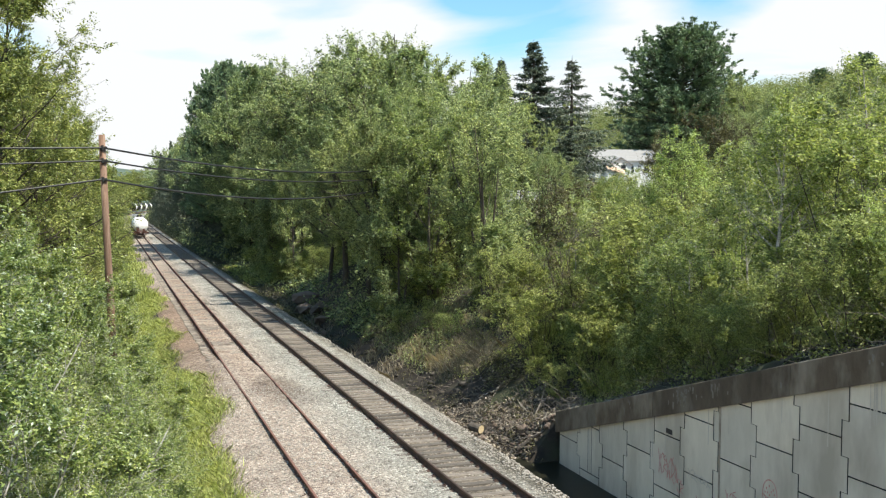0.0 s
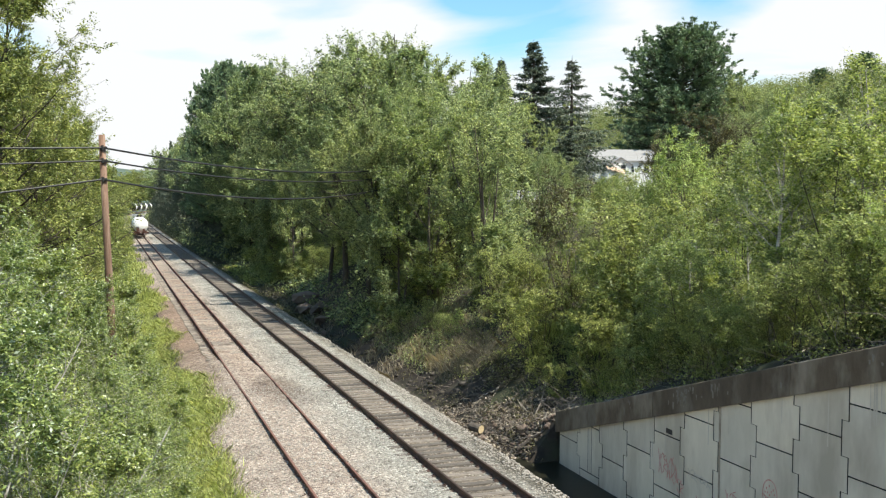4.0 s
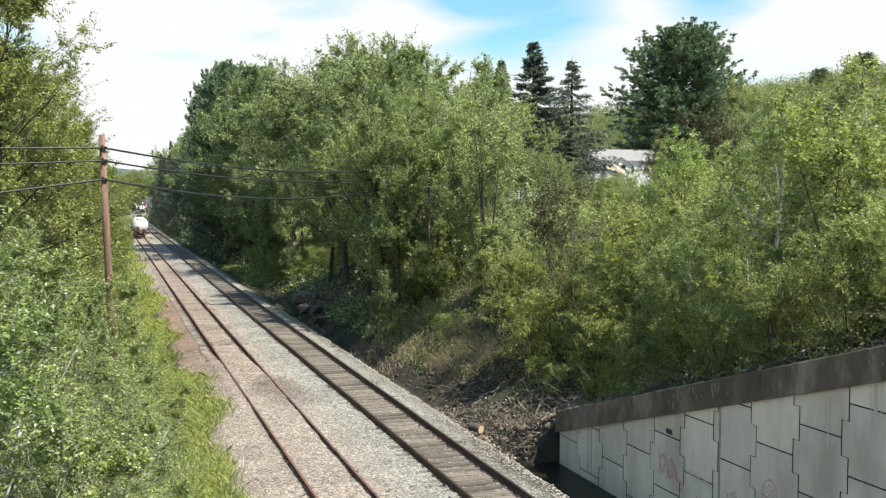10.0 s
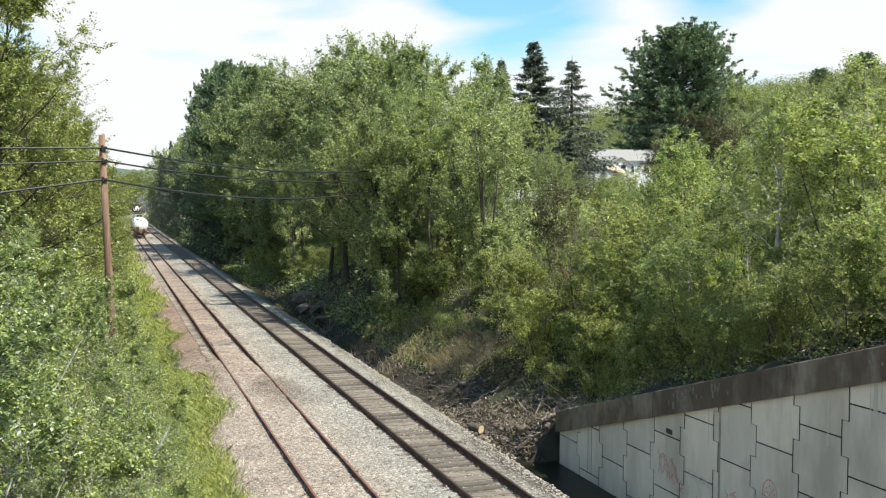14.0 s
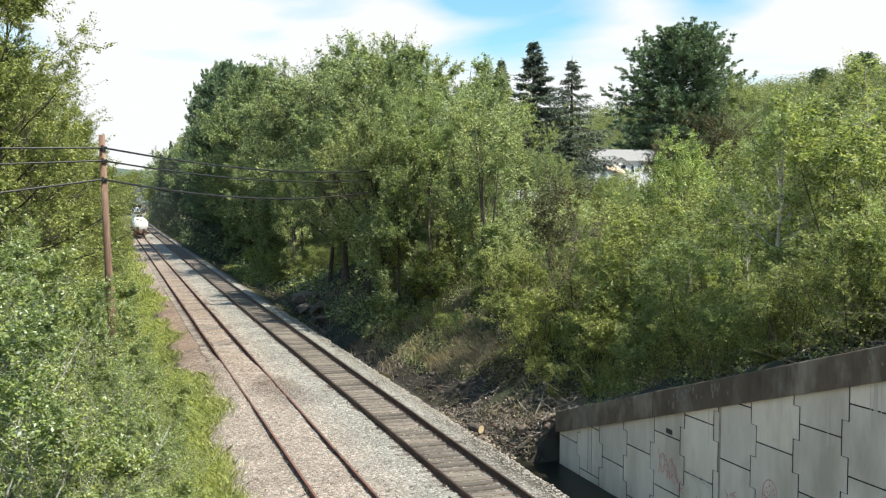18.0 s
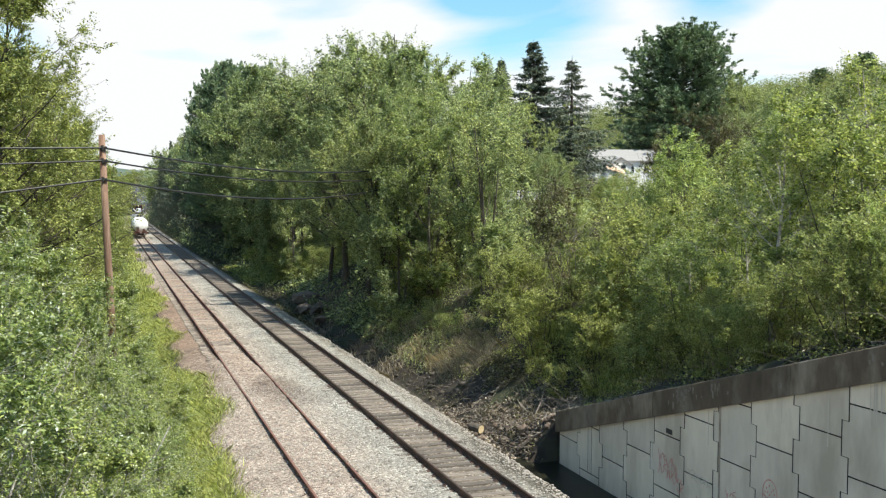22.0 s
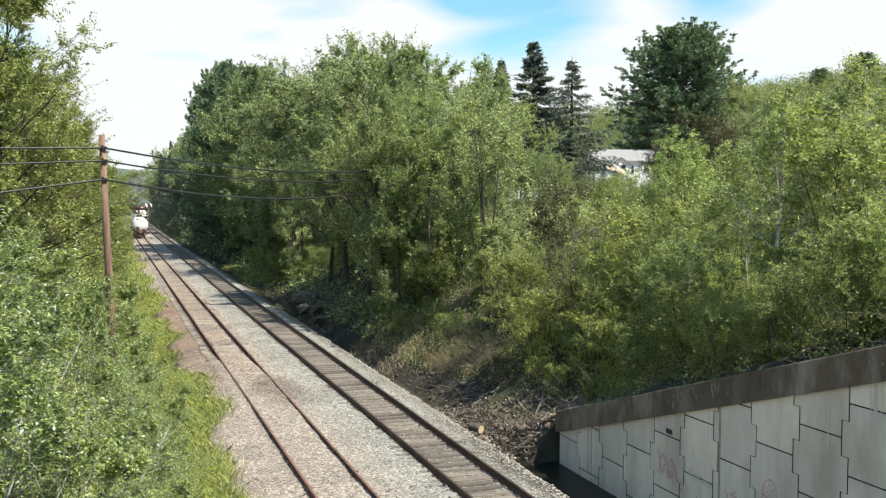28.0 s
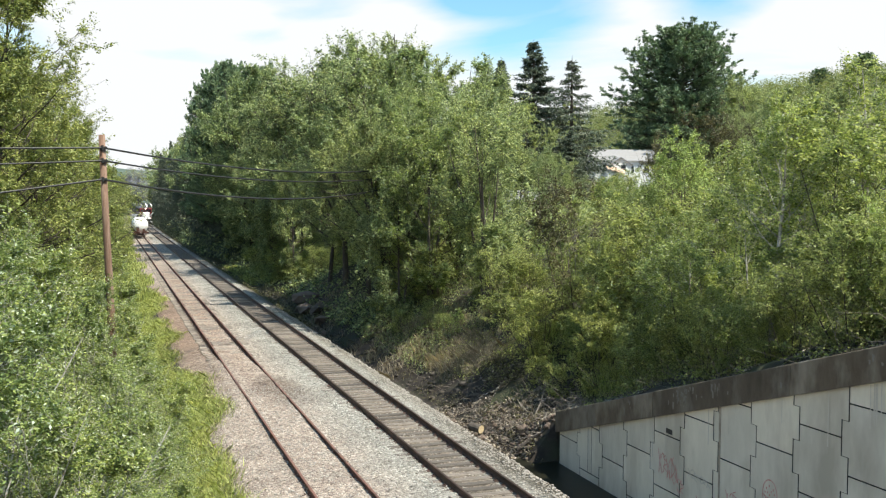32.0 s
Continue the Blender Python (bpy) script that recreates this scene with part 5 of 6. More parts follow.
def brush(name, n, x0, x1, y0, y1, seed, label, length=1.1, mat="twig", thick=1.0):
    """Dead sticks lying about."""
    rng = np.random.default_rng(seed)
    P = scatter(n, x0, x1, y0, y1, seed, off_wall)
    g = Geo()
    for p in P:
        d = rng.normal(0, 1, 3)
        d[2] = abs(d[2]) * 0.5
        d /= np.linalg.norm(d)
        l = length * rng.uniform(0.3, 1.2)
        r = rng.uniform(0.003, 0.011) * thick
        q = p + d * l * 0.5 + rng.normal(0, 0.08 * l, 3)
        g.tube([p, q, p + d * l], [r, r * 0.8, r * 0.3], 4, cap=False)
    return stuff(name, g.mesh(name), mat, label, "brushwood")


# brown leaves added to darken the far shoulder where tree shade falls
stuff("undergrowth", leaf_mesh("undergrowth", leafy(30000, 11.2, 14.6, 66, 330, 95, lambda x, y: x - main_x(y) + 9.5 > 11.7 + 0.3 * waves(x, y, 0.8) - np.clip((y - 80) / 100, 0, 0.35), 1.4, 0.25), 0.17, 96), "leaf_brown", "brown brush along the ditch, standing in for tree shade", "undergrowth")
stuff("undergrowth", leaf_mesh("undergrowth", leafy(15000, 13.9, 18.5, 44, 66, 97, lambda x, y: waves(x, y, 0.9) > -0.3, 1.0, 0.5), 0.085, 98), "leaf_tree", "knee-high weeds at the edge of the trees", "undergrowth")
P = scatter(12000, 14.2, 19.5, 39.5, 56, 99, lambda x, y: waves(x, y, 1.5) > 0.1)
stuff("dry_grass", blades("dry_grass", P, 0.6, 0.007, 100, 0.5), "dry_grass", "pale seed stalks among the weeds", "dry grass")
P = scatter(15000, 12.8, 16.2, 29.8, 39, 103, lambda x, y: off_wall(x, y) & (waves(x, y, 2.2) > -0.5))
stuff("leaf_litter", leaf_mesh("leaf_litter", P + np.abs(np.random.default_rng(104).normal(0, 0.05, P.shape)), 0.11, 105, 0.7), "litter", "brown dead leaves and bark scraps on the bank", "leaf litter")
P = scatter(9000, 14.45, 17.5, 13, 30, 106, lambda x, y: off_wall(x, y))
stuff("leaf_litter", leaf_mesh("leaf_litter", P + np.array([0, 0, 0.03]), 0.1, 107, 0.9), "litter", "brown dead leaves above the wall", "leaf litter")
brush("brushwood", 420, 13.0, 16.2, 29.0, 44, 61, "dead grey sticks and roots by the ditch")
brush("brushwood", 620, 13.2, 15.8, 30.2, 37, 67, "pale bleached sticks heaped at the end of the wall", 0.55, "bleached_twig", 1.3)
brush("brushwood", 9, 13.6, 15.2, 30.3, 33.5, 69, "pale broken branches at the end of the wall", 1.5, "bleached_twig", 4.0)
brush("brushwood", 800, 15.2, 22, 14, 33, 63, "grey dead twigs among the saplings above the wall", 1.7, "bleached_twig", 0.8)
P = scatter(6000, 15.6, 21, 14, 34, 109, lambda x, y: off_wall(x, y) & (waves(x, y, 1.4) > 0.0))
stuff("dry_grass", blades("dry_grass", P, 0.5, 0.005, 110, 0.5), "dry_grass", "tan dead stalks among the saplings", "dry grass")
brush("brushwood", 500, 13.2, 17, 37, 75, 65, "dead sticks on the bank")


def dead_branch(x, y, az, el, length, seed):
    """A bare bleached branch that stands out of the bushes."""
    rng = np.random.default_rng(seed)
    d = np.array([[math.cos(az) * math.cos(el), math.sin(az) * math.cos(el), math.sin(el)]])
    p = np.array([[x, y, put_z(x, y) - 0.1]])
    main = grow(p, d, np.array([length]), 6, rng, 0.02, 0.06)
    q = np.array([0.45, 0.6, 0.72, 0.85])
    P, T = on_path(main, np.zeros(4, int), q)
    subs = grow(P, fork(T, np.full(4, 0.6), rng), length * 0.3 * (1.2 - q), 3, rng, 0.02, 0.08)
    me = merged("dead_branch", [pipes(main, [0.034], [0.011], 6), pipes(subs, np.full(4, 0.011), np.full(4, 0.004), 4)])
    return tagged(part("dead_branch", me, "pale_bark"), "bare bleached branch rising out of the bushes", "branch", "dead branches in the bushes")


for k, (x, y, az, el, length) in enumerate([(-3.6, 22.0, 0.35, 0.95, 5.6), (-0.9, 20.6, 0.3, 0.95, 4.1), (-0.6, 18.6, 1.2, 1.2, 3.5), (-2.2, 18.0, 1.4, 1.1, 5.2)] ):
    dead_branch(x, y, az, el, length, 500 + k)


# ---- stones ----
def stone_mesh(seed, n=1):
    r = random.Random(seed)
    bm = bmesh.new()
    bmesh.ops.create_icosphere(bm, subdivisions=1, radius=0.5)
    sc = (r.uniform(0.8, 1.3), r.uniform(0.7, 1.2), r.uniform(0.45, 0.8))
    for v in bm.verts:
        k = 1 + r.uniform(-0.28, 0.22)
        v.co = Vector((v.co.x * sc[0] * k, v.co.y * sc[1] * k, v.co.z * sc[2] * k))
    me = bpy.data.meshes.new("stone")
    bm.to_mesh(me)
    bm.free()
    return me


stones = [stone_mesh(200 + k) for k in range(6)]


def stone_field(name, n, x0, x1, y0, y1, lo, hi, seed, mat, label, fn=None, keep=None):
    """Loose stones joined into one mass."""
    rng = np.random.default_rng(seed)
    co = [np.array([v.co[:] for v in me.vertices]) for me in stones]
    fc = np.array([p.vertices[:] for p in stones[0].polygons])
    V, F = [], []
    x, y = rng.uniform(x0, x1, n), rng.uniform(y0, y1, n)
    if keep is not None:
        k = keep(x, y)
        x, y = x[k], y[k]
    z = (fn or land)(x, y)
    for i in range(len(x)):
        a = rng.uniform(0, 6.283)
        s = lo + (hi - lo) * rng.random() ** 2.5
        c = co[i % 6] * s
        R = np.array([[math.cos(a), -math.sin(a), 0], [math.sin(a), math.cos(a), 0], [0, 0, 1]])
        V.append(c @ R.T + [x[i], y[i], z[i] + 0.12 * s])
        F.append(fc + len(co[0]) * i)
    return stuff(name, quads(name, np.concatenate(V), np.concatenate(F)), mat, label, "stones")


stone_field("loose_ballast", 15000, 3.4, 12.0, 22, 40, 0.03, 0.075, 71, "stone", "loose grey ballast stones", bed_z, lambda x, y: (np.abs(x - 9.5) > 0.9) | (waves(x * 2, y * 2, 2.0) > 0.25))
stone_field("loose_ballast", 5000, 11.0, 12.5, 20, 70, 0.035, 0.1, 72, "stone", "ballast stones spilled into the ditch", lambda x, y: np.maximum(bed_z(x, y), land(x, y)))
stone_field("rubble", 900, 12.0, 14.6, 28.5, 37, 0.03, 0.2, 73, "rock", "grey broken rubble by the ditch", None, lambda x, y: (y > 30) | (x < 14.0))
stone_field("rubble", 420, 12.3, 14.4, 30.2, 35.5, 0.04, 0.3, 77, "brown_rock", "pale brown broken stones at the foot of the wall")
stone_field("rubble", 900, 12.2, 15.0, 37, 80, 0.06, 0.35, 75, "rock", "dark broken rock along the ditch")


def boulder(x, y, s, seed, label="brown boulder beside the ditch"):
    me = stone_mesh(seed)
    bm = bmesh.new()
    bm.from_mesh(me)
    bmesh.ops.subdivide_edges(bm, edges=bm.edges, cuts=2, use_grid_fill=True, fractal=0.35, seed=seed)
    bm.to_mesh(me)
    bm.free()
    ob = part("boulder", me, "brown_rock")
    ob.matrix_basis = Matrix.Translation((x, y, put_z(x, y) + 0.12 * s)) @ Matrix.Rotation(seed, 4, "Z") @ Matrix.Diagonal((s, s, s, 1))
    return tagged(ob, label, "boulder", "boulders along the ditch")


for k, (x, y, s) in enumerate([(13.8, 72, 2.2), (14.2, 69.0, 1.8), (13.8, 66.0, 1.3), (14.5, 75.0, 2.4), (13.2, 62.5, 0.8), (13.0, 33.6, 0.45), (13.4, 32.4, 0.5), (13.8, 31.6, 0.6), (12.9, 36.5, 0.5), (14.6, 152, 1.6), (13.9, 168, 1.5), (15.0, 143, 1.4)]):
    boulder(x, y, s, 300 + k)
for k, (a, b, r) in enumerate((((13.2, 30.75, -0.95), (14.62, 30.15, 0.12), 0.075), ((13.5, 31.3, -0.75), (14.3, 30.1, -0.5), 0.05), ((13.9, 32.0, -0.5), (15.0, 31.0, 0.25), 0.06))):
    a, b = Vector(a), Vector(b)
    mid_a, mid_b = a.lerp(b, 0.35) + Vector((0, 0, 0.05)), a.lerp(b, 0.7) - Vector((0.03, 0.02, 0.02))
    g = Geo().tube([a, mid_a, mid_b, b], [r, r * 0.92, r * 0.8, r * 0.62], 9)
    g.tube([mid_b, mid_b + Vector((0.05, -0.2, 0.22))], [r * 0.4, r * 0.2], 6)
    tagged(part("fallen_branch", g, "bark"), "fallen bare branch against the end of the wall", "branch", "fallen branches by the wall")
M["cut_wood"] = mottled("cut_wood", (0.5, 0.38, 0.22), (0.66, 0.53, 0.33), 4, 0.85, bump=0.2)
log = thing("log", "short sawn log with a pale cut end", "log", at=Matrix.Translation((12.4, 32.15, -0.52)) @ Euler((0.1, 0.15, 0.5)).to_matrix().to_4x4())
part("bark", Geo().tube([(0, 0, 0), (0, 0.5, 0)], 0.15, 12), "bark", log)
part("cut_end", Geo().tube([(0, -0.012, 0), (0, 0.004, 0)], 0.145, 12), "cut_wood", log, "pale sawn end")


# ---- the hillside woods ----
def wooded_hill(name, n, x0, x1, y0, y1, seed, leaf, mat, label, tall, per=150, keep=None):
    rng = np.random.default_rng(seed)
    x, y = rng.uniform(x0, x1, n), rng.uniform(y0, y1, n)
    if keep is not None:
        k = keep(x, y)
        x, y = x[k], y[k]
    z = land(x, y)
    h = tall * rng.uniform(0.7, 1.25, len(x))
    d = rng.normal(size=(len(x), per, 3))
    d /= np.linalg.norm(d, axis=2)[:, :, None]
    d *= rng.uniform(0.35, 1.0, (len(x), per, 1)) ** 0.45
    C = np.stack([x, y, z + h * 0.55], 1)[:, None, :] + d * np.stack([h * 0.42, h * 0.42, h * 0.5], 1)[:, None, :]
    return stuff(name, leaf_mesh(name, C.reshape(-1, 3), leaf, seed + 1, 0.6), mat, label, "woods")


wooded_hill("hill_woods", 1150, 110, 460, 190, 560, 81, 0.8, "hill_leaf", "hazy green woods covering the far hillside", 10.5, 300, lambda x, y: np.abs(np.arctan2(x, y) - 0.62) < 0.19)
wooded_hill("far_woods", 420, -260, 330, 640, 1000, 83, 4.0, "hill_leaf", "hazy distant woods", 16, 90, lambda x, y: np.abs(x - 20) > -1)
wooded_hill("left_woods", 260, -130, -14, 60, 420, 85, 0.8, "leaf_left", "green woods behind the left trees", 14, 200)
wooded_hill("valley_woods", 120, 100, 180, 60, 210, 87, 0.6, "hill_leaf", "green trees behind the houses", 11, 420)

plant_out(pines, [(0, 240.0, 268.0, 15.0, 1.1), (0, 228.0, 275.0, 13.0, 1.1), (0, 252.0, 262.0, 14.0, 1.2)], "dark pine on the hill crest", "pines on the hill crest")
plant_out(big, [
    (0, 74.6, 102.3, 13.7, 1.0), (1, 73.6, 94.1, 11.4, 1.0), (2, 85.8, 103.8, 13.6, 1.0), (0, 84.9, 96.7, 12.8, 1.1), (1, 74.6, 80.9, 8.4, 1.1), (0, 64.9, 90.2, 8.8, 0.9),
    (1, 55.7, 72.0, 6.2, 0.9), (0, 54.0, 66.6, 5.4, 0.9), (1, 51.4, 59.0, 4.6, 0.9), (0, 49.2, 53.3, 4.0, 0.9), (0, 55.0, 77.9, 6.4, 0.8), (1, 100, 135, 15.0, 1.1),
    (0, 116, 126, 15.0, 1.2), (0, 40, 104, 11.0, 1.0), (1, 34, 92, 12.0, 1.0), (2, 104, 175, 13.0, 1.1), (0, 40, 84, 6.0, 1.0), (1, 44, 90, 6.0, 1.0),
], "full green tree behind the saplings", "trees behind the bank")

rows = []
for k in range(40):
    x, y = rs.uniform(28, 48), rs.uniform(42, 80)
    if 0.49 < x / y < 0.61:
        continue
    rows.append((rs.choice([1, 2, 2, 1]), round(x, 1), round(y, 1), round(rs.uniform(1.8, 3.4), 1), 1.3))
rows += [(2, 32.6, 60.0, 2.7, 1.1), (2, 34.6, 61.5, 2.9, 1.1), (2, 31.0, 58.5, 2.4, 1.1)]
plant_out(shrubs, rows, group="shrubs on the slope")
rows = []
for k in range(70):
    y = rs.uniform(34, 130)
    x = 14.6 + rs.uniform(0, 6) + (0 if y > 44 else 2.0)
    if 49 < y < 84 and x < 17.6:
        continue
    rows.append((rs.choice([2, 2, 1, 2]), round(x, 1), round(y, 1), round(rs.uniform(1.5, 3.6), 1), 1.25))
plant_out(shrubs, rows, "dense green shrub in the shade of the trees", "shrubs under the trees")
rows = []
for k in range(12):
    y = 262 + k * 9.0 + rs.uniform(-3, 3)
    rows.append((k % 2, round(14.4 + rs.uniform(-0.5, 1.4) + max(0, 160 - y) * 0.08, 1), round(y, 1), round(rs.uniform(4.5, 8.5), 1), 1.0))
plant_out(spruces, [(0, x, y, h, 0.9) for _, x, y, h, _ in rows], "low dark hemlock close to the main track", "hemlocks along the cutting")
plant_out(spruces, [(0, 15.9 + 0.012 * k + max(0, 3 - k) * 0.5 + 2.0 * (4 < k < 8) - 0.5 * (k > 7), 128 + 9.0 * k + 2.5 * math.sin(k * 2.3), (17.5, 21.5, 19, 22.5)[k % 4] - 5.0 * (k > 9) * (k % 3) / 2, 0.74) for k in range(22)], "dark hemlock with layered drooping boughs", "hemlocks along the cutting")
rows = []
for k in range(40):
    y = rs.uniform(44, 150)
    rows.append((rs.choice([1, 2, 3, 2]), round(-1.6 - rs.uniform(0, 3) + (y > 100) * 1.0, 1), round(y, 1), round(rs.uniform(1.6, 3.8), 1), 1.0))
rows += [(2, 2.6, 188, 4.6, 1.0), (1, 2.2, 176, 5.2, 1.0), (2, 2.0, 162, 3.8, 1.1), (1, 1.8, 150, 4.4, 1.0), (2, 1.6, 138, 3.2, 1.1), (2, 1.2, 124, 3.0, 1.1), (1, 0.8, 110, 3.6, 1.0), (2, 0.8, 98, 2.4, 1.1)]
plant_out(shrubs, rows, "sunlit green shrub along the siding", "shrubs along the siding")


# ---- sandy track by the ditch, and a shed among the trees ----
M["sand"] = mottled("sandy_dirt", (0.22, 0.165, 0.125), (0.4, 0.32, 0.26), 3, 0.95, bump=0.4, stains=(0.16, 0.12, 0.09), stain_scale=0.6)
dirt = part("dirt_path", sheet("dirt_path", np.arange(12.4, 17.0, 0.2), np.arange(95.0, 112.0, 0.4), lambda x, y: land(x, y) + 0.03 - 0.5 * np.clip(np.hypot((x - 13.6) / 3.0, (y - 103) / 8.0) - 0.75, 0, 1)), "sand")
tagged(dirt, "patch of pinkish sandy dirt beside the main track", "path", kind="structure")

# ---- house above the bank, and small poles ----
M["white_siding"] = mottled("white_siding", (0.72, 0.72, 0.7), (0.82, 0.82, 0.8), 3, 0.6, bump=0.05)
M["shingle"] = mottled("grey_shingle", (0.22, 0.215, 0.21), (0.34, 0.335, 0.33), 7, 0.9, bump=0.3)
M["tan_roof"] = mottled("tan_roof", (0.5, 0.34, 0.22), (0.62, 0.45, 0.32), 6, 0.85, bump=0.2)
M["glass"] = nodes("window_glass", 0.08)[0]
M["glass"].node_tree.nodes["Principled BSDF"].inputs["Base Color"].default_value = (0.03, 0.035, 0.04, 1)


def gable_roof(g, x0, x1, y0, y1, eave, ridge, over, along="x", th=0.16):
    """Two sloping slabs that meet at the ridge."""
    for s in (-1, 1):
        V = []
        for d in (0, th):
            if along == "x":
                yc, half = (y0 + y1) / 2, (y1 - y0) / 2 + over
                drop = (ridge - eave) * over / ((y1 - y0) / 2)
                V += [(x0 - over, yc, ridge + d), (x1 + over, yc, ridge + d), (x1 + over, yc + s * half, eave - drop + d), (x0 - over, yc + s * half, eave - drop + d)]
            else:
                xc, half = (x0 + x1) / 2, (x1 - x0) / 2 + over
                drop = (ridge - eave) * over / ((x1 - x0) / 2)
                V += [(xc, y0 - over, ridge + d), (xc, y1 + over, ridge + d), (xc + s * half, y1 + over, eave - drop + d), (xc + s * half, y0 - over, eave - drop + d)]
        g.add(V, [(0, 1, 2, 3), (7, 6, 5, 4), (0, 4, 5, 1), (1, 5, 6, 2), (2, 6, 7, 3), (3, 7, 4, 0)])
    return g


def house():
    x, y = 72.9, 132.3
    z0 = put_z(x, y)
    h = thing("house", "white clapboard house with a grey shingle roof and tan porch roof", "house", at=Matrix.Translation((x, y, z0)) @ Matrix.Rotation(-0.25, 4, "Z") @ Matrix.Diagonal((0.9, 0.9, 0.9, 1)))
    top = (15.0 - z0) / 0.9
    g = Geo().box(-3.6, 1.0, -0.5, 8.5, 9.0, top - 1.9)
    g.add([(-3.6, 1, top - 1.9), (-3.6, 9, top - 1.9), (-3.6, 5, top - 0.1), (-3.4, 1, top - 1.9), (-3.4, 9, top - 1.9), (-3.4, 5, top - 0.1)], [(0, 2, 1), (3, 4, 5), (0, 3, 5, 2), (1, 2, 5, 4)])
    part("wall", g, "white_siding", h)
    part("roof", gable_roof(Geo(), -3.6, 8.5, 1, 9, top - 1.9, top, 0.35), "shingle", h, "grey shingle roof")
    g = Geo().box(-1.7, -1.6, -0.5, 1.9, 1.2, top - 2.7)
    g.add([(-1.7, -1.6, top - 2.7), (1.9, -1.6, top - 2.7), (0.1, -1.6, top - 1.6), (-1.7, -1.45, top - 2.7), (1.9, -1.45, top - 2.7), (0.1, -1.45, top - 1.6)], [(0, 1, 2), (5, 4, 3), (0, 2, 5, 3), (1, 4, 5, 2)])
    part("gable", g, "white_siding", h)
    part("roof", gable_roof(Geo(), -1.7, 1.9, -1.6, 2.6, top - 2.7, top - 1.55, 0.25, "y"), "shingle", h)
    V = [(-2.4, -1.2, top - 2.75), (0.9, -1.4, top - 3.6), (0.2, -3.9, top - 4.3), (-2.7, -3.7, top - 3.5)]
    V += [(x, y, z + 0.12) for x, y, z in V]
    part("porch_roof", Geo().add(V, [(0, 1, 2, 3), (7, 6, 5, 4), (0, 4, 5, 1), (1, 5, 6, 2), (2, 6, 7, 3), (3, 7, 4, 0)]), "tan_roof", h, "tan porch roof in sun")
    part("porch", Geo().box(-2.6, -3.5, -0.6, -0.4, -1.3, top - 3.8), "white_siding", h)
    for x, z, y in ((0.5, top - 3.3, -1.62), (2.6, top - 3.4, 0.98), (5.2, top - 3.4, 0.98), (-1.4, top - 5.0, -3.52)):
        w = part("window", Geo().box(x - 0.5, y - 0.03, z - 0.65, x + 0.5, y + 0.06, z + 0.65, 0.02), "white_siding", h)
        part("pane", Geo().box(x - 0.42, y - 0.045, z - 0.57, x + 0.42, y - 0.028, z - 0.02), "glass", w)
        part("pane", Geo().box(x - 0.42, y - 0.045, z + 0.02, x + 0.42, y - 0.028, z + 0.57), "glass", w)
    return h


house()


def shed():
    x, y = 36.0, 84.0
    t = thing("shed", "small pale grey shed half hidden by leaves", "shed", at=Matrix.Translation((x, y, put_z(x, y) + 0.2)) @ Matrix.Rotation(-0.35, 4, "Z"))
    part("wall", Geo().box(-1.6, -1.2, -0.6, 1.6, 1.2, 2.1), "white_siding", t)
    part("roof", gable_roof(Geo(), -1.6, 1.6, -1.2, 1.2, 2.1, 2.9, 0.2), "shingle", t)
    part("door", Geo().box(-0.5, -1.25, -0.2, 0.4, -1.19, 1.8, 0.01), "shingle", t, "grey plank door")


shed()

def small_pole(x, y, top, mat, label, r):
    t = thing("utility_pole", label, "utility pole", at=Matrix.Translation((x, y, put_z(x, y))))
    h = top - put_z(x, y)
    part("post", Geo().tube([(0, 0, -0.4), (0, 0, h)], [r, r * 0.75], 10), mat, t)
    return t


small_pole(38.0, 72.0, 9.0, "bark", "short grey wooden pole among the shrubs", 0.11)
small_pole(50.6, 57.5, 12.6, "white_siding", "pale pole above the saplings", 0.13)
for a, b in (((38, 72, 8.6), (30, 78, 8.0)), ((38, 72, 7.6), (33, 76, 7.7)), ((38, 72, 7.7), (44, 69, 7.4))):
    w = thing("overhead_wire", "grey service wire by the short pole", "wire", "service wires")
    part("span", Geo().tube(sag(a, b, 0.1, 6), 0.04, 5), "cable", w)


# ---- parked tank cars on the siding ----
M["white_paint"] = mottled("white_paint", (0.82, 0.82, 0.8), (0.88, 0.88, 0.86), 1.2, 0.45, bump=0.03)
M["black_paint"] = mottled("black_paint", (0.012, 0.012, 0.012), (0.03, 0.028, 0.026), 2, 0.45, bump=0.05)
M["grey_paint"] = mottled("grey_paint", (0.2, 0.22, 0.2), (0.32, 0.34, 0.31), 2, 0.5, bump=0.05, stains=(0.14, 0.11, 0.08), stain_scale=0.7)
M["rust_frame"] = mottled("rusty_frame", (0.05, 0.025, 0.02), (0.13, 0.06, 0.045), 5, 0.8, 0.2, 0.2)
M["red_paint"] = mottled("red_paint", (0.15, 0.018, 0.02), (0.22, 0.03, 0.03), 3, 0.45, bump=0.05)
M["steel"] = mottled("worn_steel", (0.08, 0.075, 0.07), (0.2, 0.18, 0.17), 6, 0.5, 0.7, 0.1)


def wheelset(parent, y, mat="steel"):
    for s in (-1, 1):
        prof = [(0.02, -0.07), (0.42, -0.07), (0.46, -0.04), (0.46, 0.04), (0.49, 0.06), (0.49, 0.085), (0.1, 0.085), (0.08, 0.0)]
        if s > 0:
            prof = [(r, -q) for r, q in prof]
        part("wheel", Geo().lathe(prof, 20, "x", (s * 0.75, y, 0.46)), mat, parent, smooth=False)
    part("axle", Geo().tube([(-1.0, y, 0.46), (1.0, y, 0.46)], 0.08, 8), mat, parent)


